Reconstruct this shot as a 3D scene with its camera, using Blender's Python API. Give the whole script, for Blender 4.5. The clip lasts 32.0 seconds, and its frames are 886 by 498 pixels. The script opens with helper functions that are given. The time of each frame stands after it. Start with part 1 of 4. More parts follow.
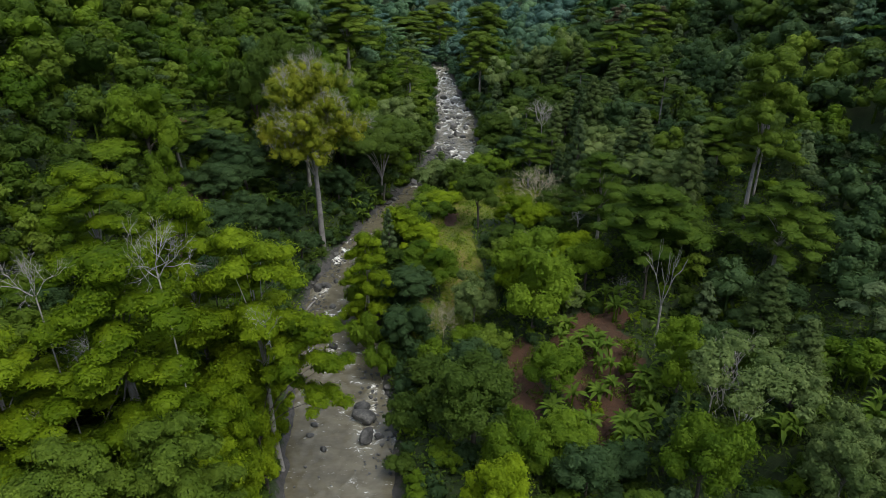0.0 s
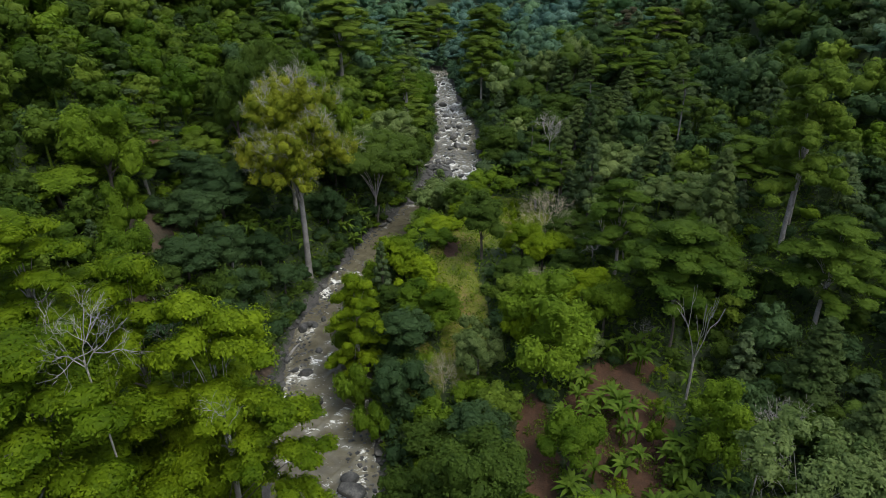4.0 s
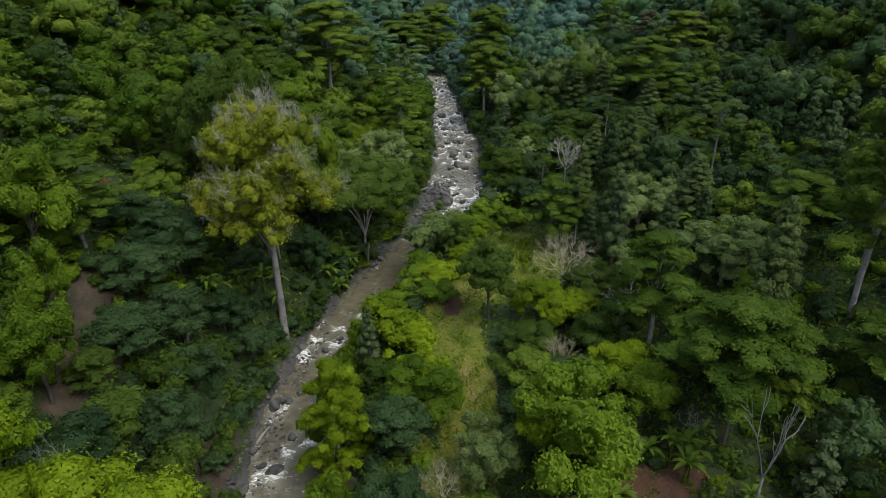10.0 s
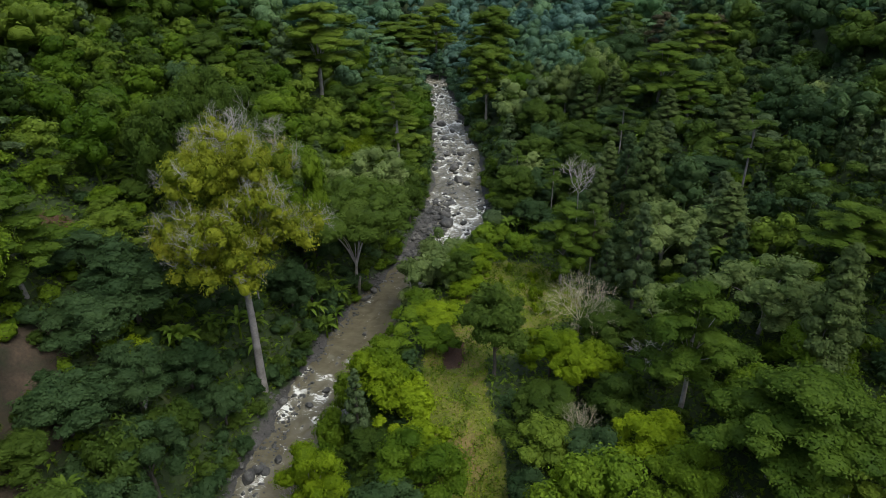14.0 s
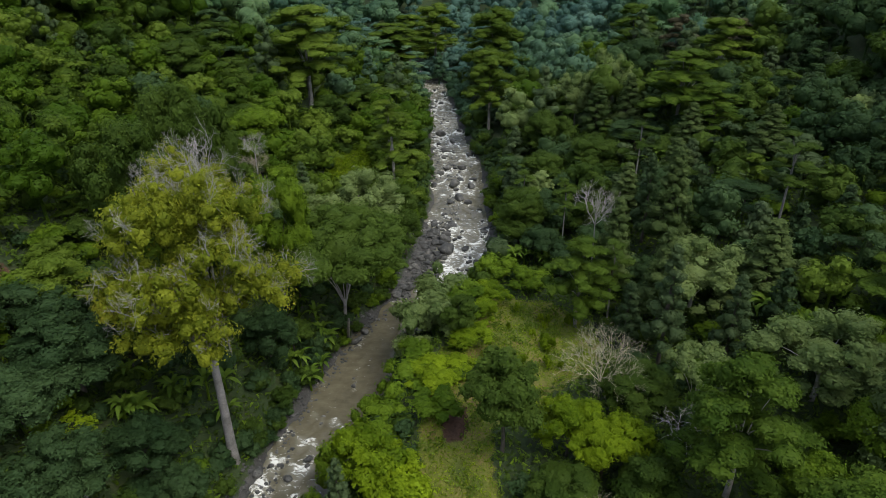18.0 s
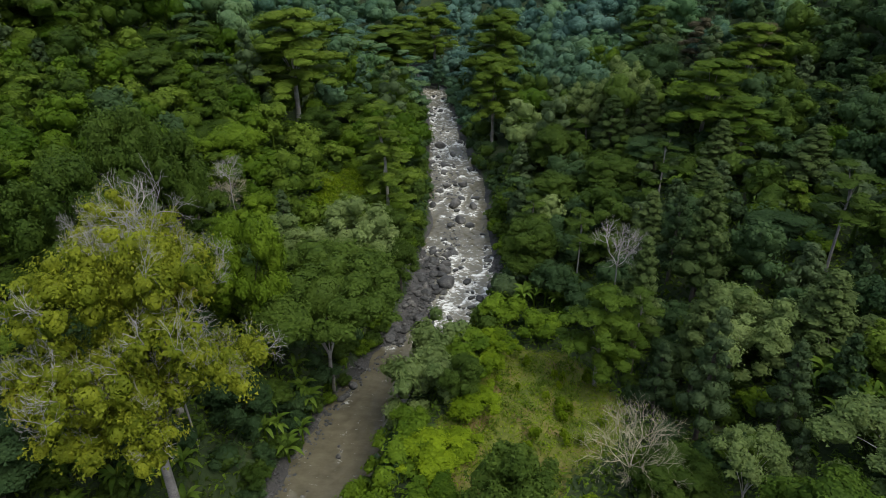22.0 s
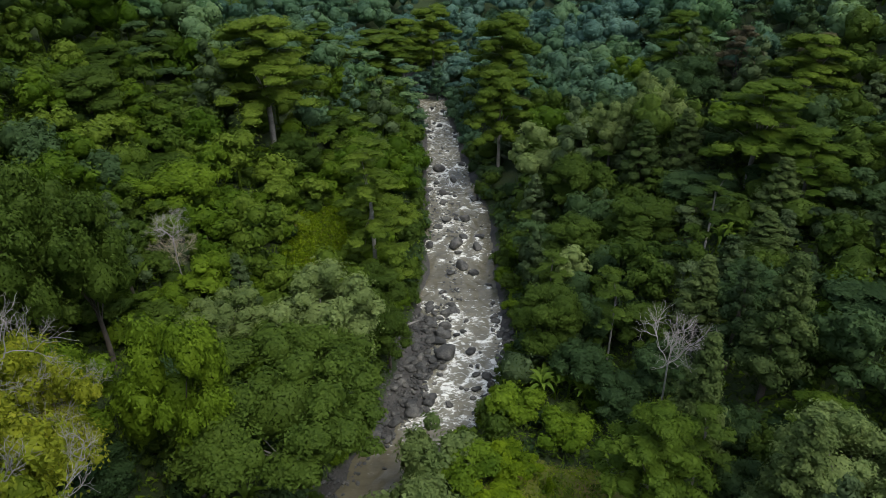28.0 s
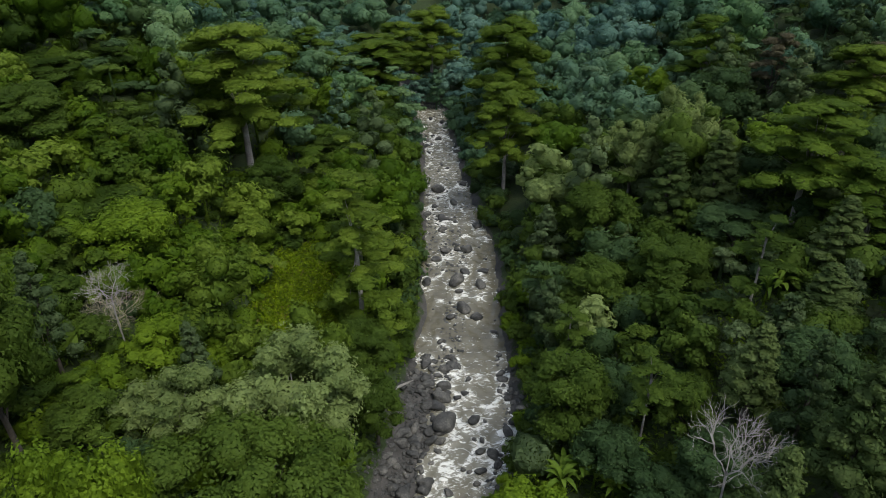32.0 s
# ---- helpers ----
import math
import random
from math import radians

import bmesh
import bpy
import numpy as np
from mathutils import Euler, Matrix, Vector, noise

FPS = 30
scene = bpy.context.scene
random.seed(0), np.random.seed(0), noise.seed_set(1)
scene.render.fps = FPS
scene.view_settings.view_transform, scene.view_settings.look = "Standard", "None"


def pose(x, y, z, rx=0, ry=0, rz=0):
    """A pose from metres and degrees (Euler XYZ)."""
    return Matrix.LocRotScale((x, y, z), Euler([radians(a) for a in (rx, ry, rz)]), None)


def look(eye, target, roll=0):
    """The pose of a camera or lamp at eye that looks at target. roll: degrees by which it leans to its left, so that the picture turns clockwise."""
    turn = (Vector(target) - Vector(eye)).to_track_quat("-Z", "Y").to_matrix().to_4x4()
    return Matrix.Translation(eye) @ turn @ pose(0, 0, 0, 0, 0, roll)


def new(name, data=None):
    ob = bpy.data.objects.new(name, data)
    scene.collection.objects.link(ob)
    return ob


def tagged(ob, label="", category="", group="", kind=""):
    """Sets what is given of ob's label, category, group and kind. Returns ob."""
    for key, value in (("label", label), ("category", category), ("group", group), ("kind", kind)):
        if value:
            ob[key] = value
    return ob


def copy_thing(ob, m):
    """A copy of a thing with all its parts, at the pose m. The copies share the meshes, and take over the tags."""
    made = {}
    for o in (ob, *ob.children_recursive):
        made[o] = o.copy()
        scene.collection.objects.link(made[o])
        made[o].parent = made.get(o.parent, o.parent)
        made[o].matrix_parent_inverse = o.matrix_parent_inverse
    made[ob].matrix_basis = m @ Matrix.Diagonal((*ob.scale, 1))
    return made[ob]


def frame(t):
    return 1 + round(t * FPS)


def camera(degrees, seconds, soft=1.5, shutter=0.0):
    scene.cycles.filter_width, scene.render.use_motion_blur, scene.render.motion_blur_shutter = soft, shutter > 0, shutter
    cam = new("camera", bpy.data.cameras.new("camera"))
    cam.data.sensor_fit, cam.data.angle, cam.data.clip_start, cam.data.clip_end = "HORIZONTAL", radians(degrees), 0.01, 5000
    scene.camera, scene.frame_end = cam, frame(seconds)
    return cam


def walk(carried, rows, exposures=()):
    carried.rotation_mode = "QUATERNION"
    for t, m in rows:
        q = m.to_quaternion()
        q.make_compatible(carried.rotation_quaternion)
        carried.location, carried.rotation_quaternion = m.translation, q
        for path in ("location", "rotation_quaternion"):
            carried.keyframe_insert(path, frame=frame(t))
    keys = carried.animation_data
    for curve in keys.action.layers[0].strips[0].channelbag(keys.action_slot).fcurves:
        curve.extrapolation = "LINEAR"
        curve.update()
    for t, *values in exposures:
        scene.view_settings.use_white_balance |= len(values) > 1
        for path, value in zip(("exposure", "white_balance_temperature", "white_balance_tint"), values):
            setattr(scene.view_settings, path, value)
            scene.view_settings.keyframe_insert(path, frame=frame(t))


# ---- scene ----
cam = camera(67.0, 32.0, soft=0.85)
PATH = [
    (0, (0.709, 1.760, 40.738), (0.514, 10.645, 36.154), -0.37),
    (4, (0.485, 10.920, 40.535), (0.304, 19.788, 35.918), -0.37),
    (8, (0.293, 19.846, 40.362), (0.124, 28.691, 35.699), -0.37),
    (12, (0.134, 28.728, 40.175), (-0.027, 37.544, 35.459), -0.37),
    (16, (0.008, 37.711, 39.934), (-0.147, 46.496, 35.159), -0.37),
    (20, (-0.086, 46.899, 39.595), (-0.238, 55.652, 34.762), -0.37),
    (24, (-0.147, 56.355, 39.118), (-0.299, 65.077, 34.229), -0.37),
    (28, (-0.175, 66.097, 38.460), (-0.329, 74.792, 33.522), -0.37),
    (32, (-0.171, 76.103, 37.579), (-0.330, 84.776, 32.602), -0.37),
]
walk(cam, [(t, look(eye, target, roll)) for t, eye, target, roll in PATH], exposures=[(0.0, 0.07, 6200, 10), (20.0, 0.05, 6200, 10), (32.0, -0.03, 6250, 10)])

# ---- world and sun: a bright overcast day, light from high up on the right ----
SUN_EL, SUN_AZ = radians(60), radians(132)
world = bpy.data.worlds.new("sky")
scene.world = world
world.use_nodes = True
wn = world.node_tree
sky = wn.nodes.new("ShaderNodeTexSky")
sky.sky_type, sky.sun_disc, sky.sun_elevation, sky.sun_rotation = "NISHITA", False, SUN_EL, SUN_AZ
sky.dust_density = 4.0
veil = wn.nodes.new("ShaderNodeMix")
veil.data_type = "RGBA"
veil.inputs[0].default_value = 0.75
veil.inputs[7].default_value = (1.8, 2.05, 2.6, 1)
wn.links.new(sky.outputs[0], veil.inputs[6])
wn.links.new(veil.outputs[2], wn.nodes["Background"].inputs[0])
wn.nodes["Background"].inputs[1].default_value = 0.295
sun = new("sun", bpy.data.lights.new("sun", "SUN"))
sun.data.energy, sun.data.angle, sun.data.color = 2.15, radians(32), (1.0, 0.965, 0.88)
sun.matrix_world = look((0, 0, 0), (-math.sin(SUN_AZ) * math.cos(SUN_EL), -math.cos(SUN_AZ) * math.cos(SUN_EL), -math.sin(SUN_EL)))


# ---- materials ----
def material(name):
    m = bpy.data.materials.new(name)
    m.use_nodes = True
    nt = m.node_tree
    return m, nt, nt.nodes["Principled BSDF"], nt.nodes["Material Output"]


def add(nt, kind, **sockets):
    n = nt.nodes.new(kind)
    for k, v in sockets.items():
        n.inputs[k.replace("_", " ")].default_value = v
    return n


def noise_tex(nt, scale, detail=4.0, rough=0.6, coord=None):
    n = add(nt, "ShaderNodeTexNoise", Scale=scale, Detail=detail, Roughness=rough)
    if coord is not None:
        nt.links.new(coord, n.inputs["Vector"])
    return n


def ramp(nt, fac, stops):
    r = nt.nodes.new("ShaderNodeValToRGB")
    e = r.color_ramp.elements
    while len(e) < len(stops):
        e.new(0.5)
    for el, (p, c) in zip(e, stops):
        el.position, el.color = p, (*c, 1)
    nt.links.new(fac, r.inputs[0])
    return r


def mix(nt, fac, a, b, blend="MIX"):
    m = nt.nodes.new("ShaderNodeMix")
    m.data_type, m.blend_type = "RGBA", blend
    for sock, v in ((m.inputs[0], fac), (m.inputs[6], a), (m.inputs[7], b)):
        if isinstance(v, (int, float)):
            sock.default_value = v
        elif isinstance(v, tuple):
            sock.default_value = (*v, 1)
        else:
            nt.links.new(v, sock)
    return m.outputs[2]


def maths(nt, op, a, b):
    """One arithmetic node; a and b are sockets or numbers."""
    n = nt.nodes.new("ShaderNodeMath")
    n.operation = op
    for sock, v in zip(n.inputs, (a, b)):
        if isinstance(v, (int, float)):
            sock.default_value = v
        else:
            nt.links.new(v, sock)
    return n.outputs[0]


def leaf_mat(name, dark, light, tip=None, translucent=0.38, spread=0.45, leaflet=0.11, cover=0.68, sheen=0.07):
    """Foliage: two greens mixed tree by tree, tuft by tuft and in slow drifts over the hillside, cut into small leaflets."""
    m, nt, bsdf, out = material(name)
    geo = nt.nodes.new("ShaderNodeNewGeometry")
    info = nt.nodes.new("ShaderNodeObjectInfo")
    tone = nt.nodes.new("ShaderNodeAttribute")
    tone.attribute_name = "tone"
    level = tone.outputs["Fac"]
    for socket, share in ((info.outputs["Random"], spread), (noise_tex(nt, 0.16, 3.0, 0.6, geo.outputs["Position"]).outputs[0], 0.7),
                          (noise_tex(nt, 0.75, 3.0, 0.55, geo.outputs["Position"]).outputs[0], 0.55), (geo.outputs["Random Per Island"], 0.16)):
        level = maths(nt, "ADD", level, maths(nt, "MULTIPLY", maths(nt, "SUBTRACT", socket, 0.5), share))
    col = ramp(nt, level, [(0.1, dark), (0.9, light)] if tip is None else [(0.1, dark), (0.62, light), (0.95, tip)]).outputs[0]
    cell = nt.nodes.new("ShaderNodeTexVoronoi"); cell.inputs["Scale"].default_value = 1 / (leaflet or 0.3)
    nt.links.new(geo.outputs["Position"], cell.inputs["Vector"])
    sep = nt.nodes.new("ShaderNodeSeparateColor")
    nt.links.new(cell.outputs["Color"], sep.inputs[0])
    col = mix(nt, 1.0, col, ramp(nt, sep.outputs[0], [(0.0, (0.88, 0.89, 0.92)), (1.0, (1.12, 1.11, 1.04))]).outputs[0], "MULTIPLY")
    nt.links.new(col, bsdf.inputs["Base Color"])
    bsdf.inputs["Roughness"].default_value = 0.55
    bsdf.inputs["Specular IOR Level"].default_value = sheen
    tr = nt.nodes.new("ShaderNodeBsdfTranslucent")
    nt.links.new(mix(nt, 0.4, col, (0.10, 0.17, 0.015)), tr.inputs[0])
    ms = nt.nodes.new("ShaderNodeMixShader"); ms.inputs[0].default_value = translucent
    nt.links.new(bsdf.outputs[0], ms.inputs[1]); nt.links.new(tr.outputs[0], ms.inputs[2])
    if not leaflet:
        nt.links.new(ms.outputs[0], out.inputs[0])
        return m
    tilt = nt.nodes.new("ShaderNodeVectorMath"); tilt.operation = "MULTIPLY_ADD"
    nt.links.new(cell.outputs["Color"], tilt.inputs[0]); tilt.inputs[1].default_value = (0.3, 0.3, 0.3)
    nt.links.new(geo.outputs["Normal"], tilt.inputs[2])
    sprig = nt.nodes.new("ShaderNodeTexVoronoi"); sprig.inputs["Scale"].default_value = 1 / (leaflet * 3.2)
    nt.links.new(geo.outputs["Position"], sprig.inputs["Vector"])
    bend = nt.nodes.new("ShaderNodeVectorMath"); bend.operation = "MULTIPLY_ADD"
    nt.links.new(sprig.outputs["Color"], bend.inputs[0]); bend.inputs[1].default_value = (0.5, 0.5, 0.5)
    nt.links.new(tilt.outputs[0], bend.inputs[2])
    back = nt.nodes.new("ShaderNodeVectorMath"); back.operation = "SUBTRACT"; back.inputs[1].default_value = (0.4, 0.4, 0.4)
    nt.links.new(bend.outputs[0], back.inputs[0])
    way = nt.nodes.new("ShaderNodeVectorMath"); way.operation = "NORMALIZE"
    nt.links.new(back.outputs[0], way.inputs[0]); nt.links.new(way.outputs[0], bsdf.inputs["Normal"])
    hole = nt.nodes.new("ShaderNodeBsdfTransparent")
    fin = nt.nodes.new("ShaderNodeMixShader")
    nt.links.new(maths(nt, "GREATER_THAN", cell.outputs["Distance"], cover), fin.inputs[0])
    nt.links.new(ms.outputs[0], fin.inputs[1]); nt.links.new(hole.outputs[0], fin.inputs[2])
    nt.links.new(fin.outputs[0], out.inputs[0])
    return m


def rough_mat(name, stops, scale, rough=0.9, bump=0.4, fine=9.0, spec=0.3):
    m, nt, bsdf, out = material(name)
    geo = nt.nodes.new("ShaderNodeNewGeometry")
    a = noise_tex(nt, scale, 8.0, 0.65, geo.outputs["Position"])
    b = noise_tex(nt, scale * fine, 6.0, 0.7, geo.outputs["Position"])
    col = ramp(nt, a.outputs[0], stops)
    c2 = mix(nt, 0.55, col.outputs[0], ramp(nt, b.outputs[0], [(0.3, (0.35, 0.35, 0.35)), (0.7, (1.25, 1.25, 1.25))]).outputs[0], "MULTIPLY")
    info = nt.nodes.new("ShaderNodeObjectInfo")
    c3 = mix(nt, 0.8, c2, ramp(nt, info.outputs["Random"], [(0, (0.7, 0.7, 0.7)), (1, (1.25, 1.2, 1.15))]).outputs[0], "MULTIPLY")
    nt.links.new(c3, bsdf.inputs["Base Color"])
    bsdf.inputs["Roughness"].default_value = rough
    bsdf.inputs["Specular IOR Level"].default_value = spec
    bp = add(nt, "ShaderNodeBump", Strength=bump, Distance=0.1)
    nt.links.new(b.outputs[0], bp.inputs["Height"]); nt.links.new(bp.outputs[0], bsdf.inputs["Normal"])
    return m


LEAF = {
    "bright": leaf_mat("leaf_yellow_green", (0.074, 0.128, 0.005), (0.262, 0.360, 0.012), translucent=0.36),
    "fresh": leaf_mat("leaf_fresh_green", (0.055, 0.106, 0.007), (0.172, 0.262, 0.018), translucent=0.36),
    "moss": leaf_mat("leaf_moss_green", (0.048, 0.090, 0.010), (0.140, 0.212, 0.024)),
    "mid": leaf_mat("leaf_mid_green", (0.035, 0.066, 0.010), (0.100, 0.155, 0.023)),
    "soft": leaf_mat("leaf_soft_green", (0.064, 0.110, 0.012), (0.182, 0.258, 0.030)),
    # extra blue in dark and grey is part of the right slope's haze
    "dark": leaf_mat("leaf_dark_green", (0.027, 0.057, 0.020), (0.072, 0.122, 0.043)),
    "pale": leaf_mat("leaf_grey_green", (0.094, 0.144, 0.040), (0.262, 0.332, 0.108)),
    "olive": leaf_mat("leaf_ochre_green", (0.104, 0.144, 0.011), (0.315, 0.345, 0.027), (0.46, 0.33, 0.042), leaflet=0.1),
    "grey": leaf_mat("leaf_dull_green", (0.046, 0.080, 0.030), (0.130, 0.180, 0.076)),
    "dusty": leaf_mat("leaf_dusty_green", (0.056, 0.092, 0.026), (0.160, 0.212, 0.066)),
    "banana": leaf_mat("leaf_banana", (0.056, 0.112, 0.012), (0.170, 0.255, 0.032), translucent=0.4, leaflet=0),
    "rust": leaf_mat("leaf_brown", (0.078, 0.072, 0.042), (0.150, 0.128, 0.072)),
    # upper-valley woods: haze mixed into bluer, lighter leaf colours; larger sprays
    "far_mid": leaf_mat("leaf_hazed_green", (0.060, 0.128, 0.071), (0.146, 0.248, 0.116), leaflet=0.2, sheen=0.1),
    "far_soft": leaf_mat("leaf_hazed_soft", (0.081, 0.152, 0.068), (0.192, 0.296, 0.116), leaflet=0.2, sheen=0.1),
    "far_dark": leaf_mat("leaf_hazed_dark", (0.049, 0.109, 0.070), (0.114, 0.201, 0.111), leaflet=0.2, sheen=0.1),
    "far_fresh": leaf_mat("leaf_hazed_fresh", (0.078, 0.160, 0.065), (0.195, 0.316, 0.111), leaflet=0.2, sheen=0.1),
    "far_grey": leaf_mat("leaf_hazed_dull", (0.065, 0.125, 0.075), (0.151, 0.239, 0.128), leaflet=0.2, sheen=0.1),
    "far_deep": leaf_mat("leaf_hazed_blue", (0.073, 0.152, 0.119), (0.159, 0.272, 0.199), leaflet=0.2, sheen=0.1),
    "far_pale": leaf_mat("leaf_hazed_grey", (0.086, 0.150, 0.077), (0.190, 0.277, 0.139), leaflet=0.2, sheen=0.1),
}
BARK = rough_mat("bark_pale", [(0.3, (0.17, 0.16, 0.14)), (0.7, (0.40, 0.38, 0.35))], 1.2, 0.9, 0.5)
BARK_DARK = rough_mat("bark_brown", [(0.3, (0.05, 0.044, 0.036)), (0.7, (0.15, 0.13, 0.105))], 1.6, 0.9, 0.5)
BEIGE = rough_mat("dead_wood_beige", [(0.3, (0.30, 0.275, 0.175)), (0.7, (0.56, 0.525, 0.35))], 1.6, 0.9, 0.3)
TWIG = rough_mat("dead_wood_grey", [(0.3, (0.25, 0.24, 0.21)), (0.7, (0.47, 0.45, 0.41))], 1.6, 0.9, 0.3)
STONE = rough_mat("river_stone", [(0.3, (0.035, 0.036, 0.034)), (0.5, (0.086, 0.087, 0.080)), (0.75, (0.22, 0.215, 0.188))], 1.1, 0.75, 0.6, 8.0, 0.4)


def ground_mat():
    """Leaf litter with grass, red soil, earth cliffs and gravel, blended by the ground's own masks and broken up by noise."""
    m, nt, bsdf, out = material("valley_ground")
    geo = nt.nodes.new("ShaderNodeNewGeometry")
    pos = geo.outputs["Position"]
    a, b, edge = noise_tex(nt, 0.45, 8.0, 0.65, pos), noise_tex(nt, 4.5, 6.0, 0.7, pos), noise_tex(nt, 1.1, 6.0, 0.7, pos)
    col = ramp(nt, a.outputs[0], [(0.25, (0.018, 0.030, 0.008)), (0.55, (0.034, 0.058, 0.011)), (0.8, (0.066, 0.062, 0.026))]).outputs[0]
    for key, stops in (("meadow", [(0.34, (0.078, 0.108, 0.010)), (0.5, (0.155, 0.172, 0.018)), (0.64, (0.20, 0.150, 0.046))]),
                       ("soil", [(0.3, (0.048, 0.026, 0.012)), (0.7, (0.118, 0.056, 0.028))]),
                       ("cliff", [(0.3, (0.026, 0.038, 0.012)), (0.5, (0.056, 0.042, 0.024)), (0.75, (0.12, 0.080, 0.050))]),
                       ("gravel", [(0.3, (0.034, 0.033, 0.029)), (0.7, (0.115, 0.108, 0.096))])):
        mask = nt.nodes.new("ShaderNodeAttribute"); mask.attribute_name = key
        s = nt.nodes.new("ShaderNodeMath"); s.operation = "ADD"
        nt.links.new(mask.outputs["Fac"], s.inputs[0]); nt.links.new(edge.outputs[0], s.inputs[1])
        on = ramp(nt, s.outputs[0], [(0.90, (0, 0, 0)), (0.99, (1, 1, 1))])
        col = mix(nt, on.outputs[0], col, ramp(nt, a.outputs[0], stops).outputs[0])
    fin = mix(nt, 0.55, col, ramp(nt, b.outputs[0], [(0.3, (0.35, 0.35, 0.35)), (0.7, (1.25, 1.25, 1.25))]).outputs[0], "MULTIPLY")
    nt.links.new(fin, bsdf.inputs["Base Color"])
    bsdf.inputs["Roughness"].default_value = 0.93
    bp = add(nt, "ShaderNodeBump", Strength=0.8, Distance=0.12)
    nt.links.new(b.outputs[0], bp.inputs["Height"]); nt.links.new(bp.outputs[0], bsdf.inputs["Normal"])
    return m


GROUND = ground_mat()


def water_mat():
    """Silty grey-brown water; white where the attribute "rapid" says that it breaks."""
    m, nt, bsdf, out = material("muddy_water")
    geo = nt.nodes.new("ShaderNodeNewGeometry")
    mp = add(nt, "ShaderNodeMapping", Scale=(0.85, 1.5, 1.0))
    nt.links.new(geo.outputs["Position"], mp.inputs[0])
    big = noise_tex(nt, 0.7, 4.0, 0.6, mp.outputs[0])
    mid = noise_tex(nt, 1.9, 5.0, 0.6, mp.outputs[0]); mid.inputs["Distortion"].default_value = 0.9
    fine = noise_tex(nt, 8.0, 5.0, 0.65, mp.outputs[0])
    rap = nt.nodes.new("ShaderNodeAttribute"); rap.attribute_name = "rapid"
    grain = nt.nodes.new("ShaderNodeMath"); grain.operation = "MULTIPLY_ADD"; grain.inputs[1].default_value = 0.28
    nt.links.new(fine.outputs[0], grain.inputs[0]); nt.links.new(mid.outputs[0], grain.inputs[2])
    thr = nt.nodes.new("ShaderNodeMath"); thr.operation = "MULTIPLY_ADD"; thr.inputs[1].default_value = 0.27
    nt.links.new(rap.outputs["Fac"], thr.inputs[0]); nt.links.new(grain.outputs[0], thr.inputs[2])
    foam = ramp(nt, thr.outputs[0], [(0.67, (0, 0, 0)), (0.74, (0.4, 0.4, 0.4)), (0.81, (1, 1, 1))])
    low = nt.nodes.new("ShaderNodeMath"); low.operation = "SUBTRACT"; low.inputs[1].default_value = 0.17
    nt.links.new(thr.outputs[0], low.inputs[0]); nt.links.new(low.outputs[0], foam.inputs[0])
    mud = ramp(nt, big.outputs[0], [(0.3, (0.098, 0.087, 0.054)), (0.7, (0.162, 0.145, 0.092))])
    silt = mix(nt, ramp(nt, rap.outputs["Fac"], [(0.25, (0, 0, 0)), (0.95, (0.7, 0.7, 0.7))]).outputs[0], mud.outputs[0], (0.300, 0.290, 0.225))
    nt.links.new(mix(nt, foam.outputs[0], silt, (0.79, 0.79, 0.72)), bsdf.inputs["Base Color"])
    rr = ramp(nt, foam.outputs[0], [(0, (0.07, 0.07, 0.07)), (1, (0.8, 0.8, 0.8))])
    nt.links.new(rr.outputs[0], bsdf.inputs["Roughness"])
    bp = add(nt, "ShaderNodeBump", Strength=0.35, Distance=0.14)
    nt.links.new(grain.outputs[0], bp.inputs["Height"]); nt.links.new(bp.outputs[0], bsdf.inputs["Normal"])
    return m


WATER = water_mat()

# ---- the lie of the land ----
BANK_L = ([30, 40, 51, 60, 70, 79, 85, 95, 105, 112, 129, 147, 176, 188, 200, 240],
          [-12, -13.2, -14.9, -16.2, -16.6, -15.2, -13.8, -10.8, -6.2, -4.6, -3.0, -3.8, -5.3, -7.5, -14, -60])
BANK_R = ([30, 40, 48, 60, 70, 80, 92, 104, 110, 114, 124, 138, 150, 176, 188, 200, 240],
          [-2.5, -3.8, -5.1, -7.6, -8.8, -8.0, -4, 0.7, 3.9, 5.0, 4.7, 4.7, 3.1, -0.5, -1.5, -7, -53])


def wave(x, y, s):
    """Cheap smooth unevenness from a few sines."""
    return np.sin(x * s * 1.3 + 1.7 * np.sin(y * s * 0.7)) * np.cos(y * s + 1.3 * np.cos(x * s * 0.9))


def water_level(y):
    return np.interp(y, [30, 50, 70, 130, 180, 240], [-1.2, -0.8, 0, 0, 0.8, 2])


def stone_bar(x, y, xl, xr):
    """The bar of boulders along the bank where the river bends, 0 to 1."""
    u = (x - xl) / np.maximum(xr - xl, 0.1)
    return np.clip((0.42 + 0.06 * np.sin(y * 1.3) - u) * 5, 0, 1) * np.clip((y - 102) / 2, 0, 1) * np.clip((123 - y) / 3, 0, 1)


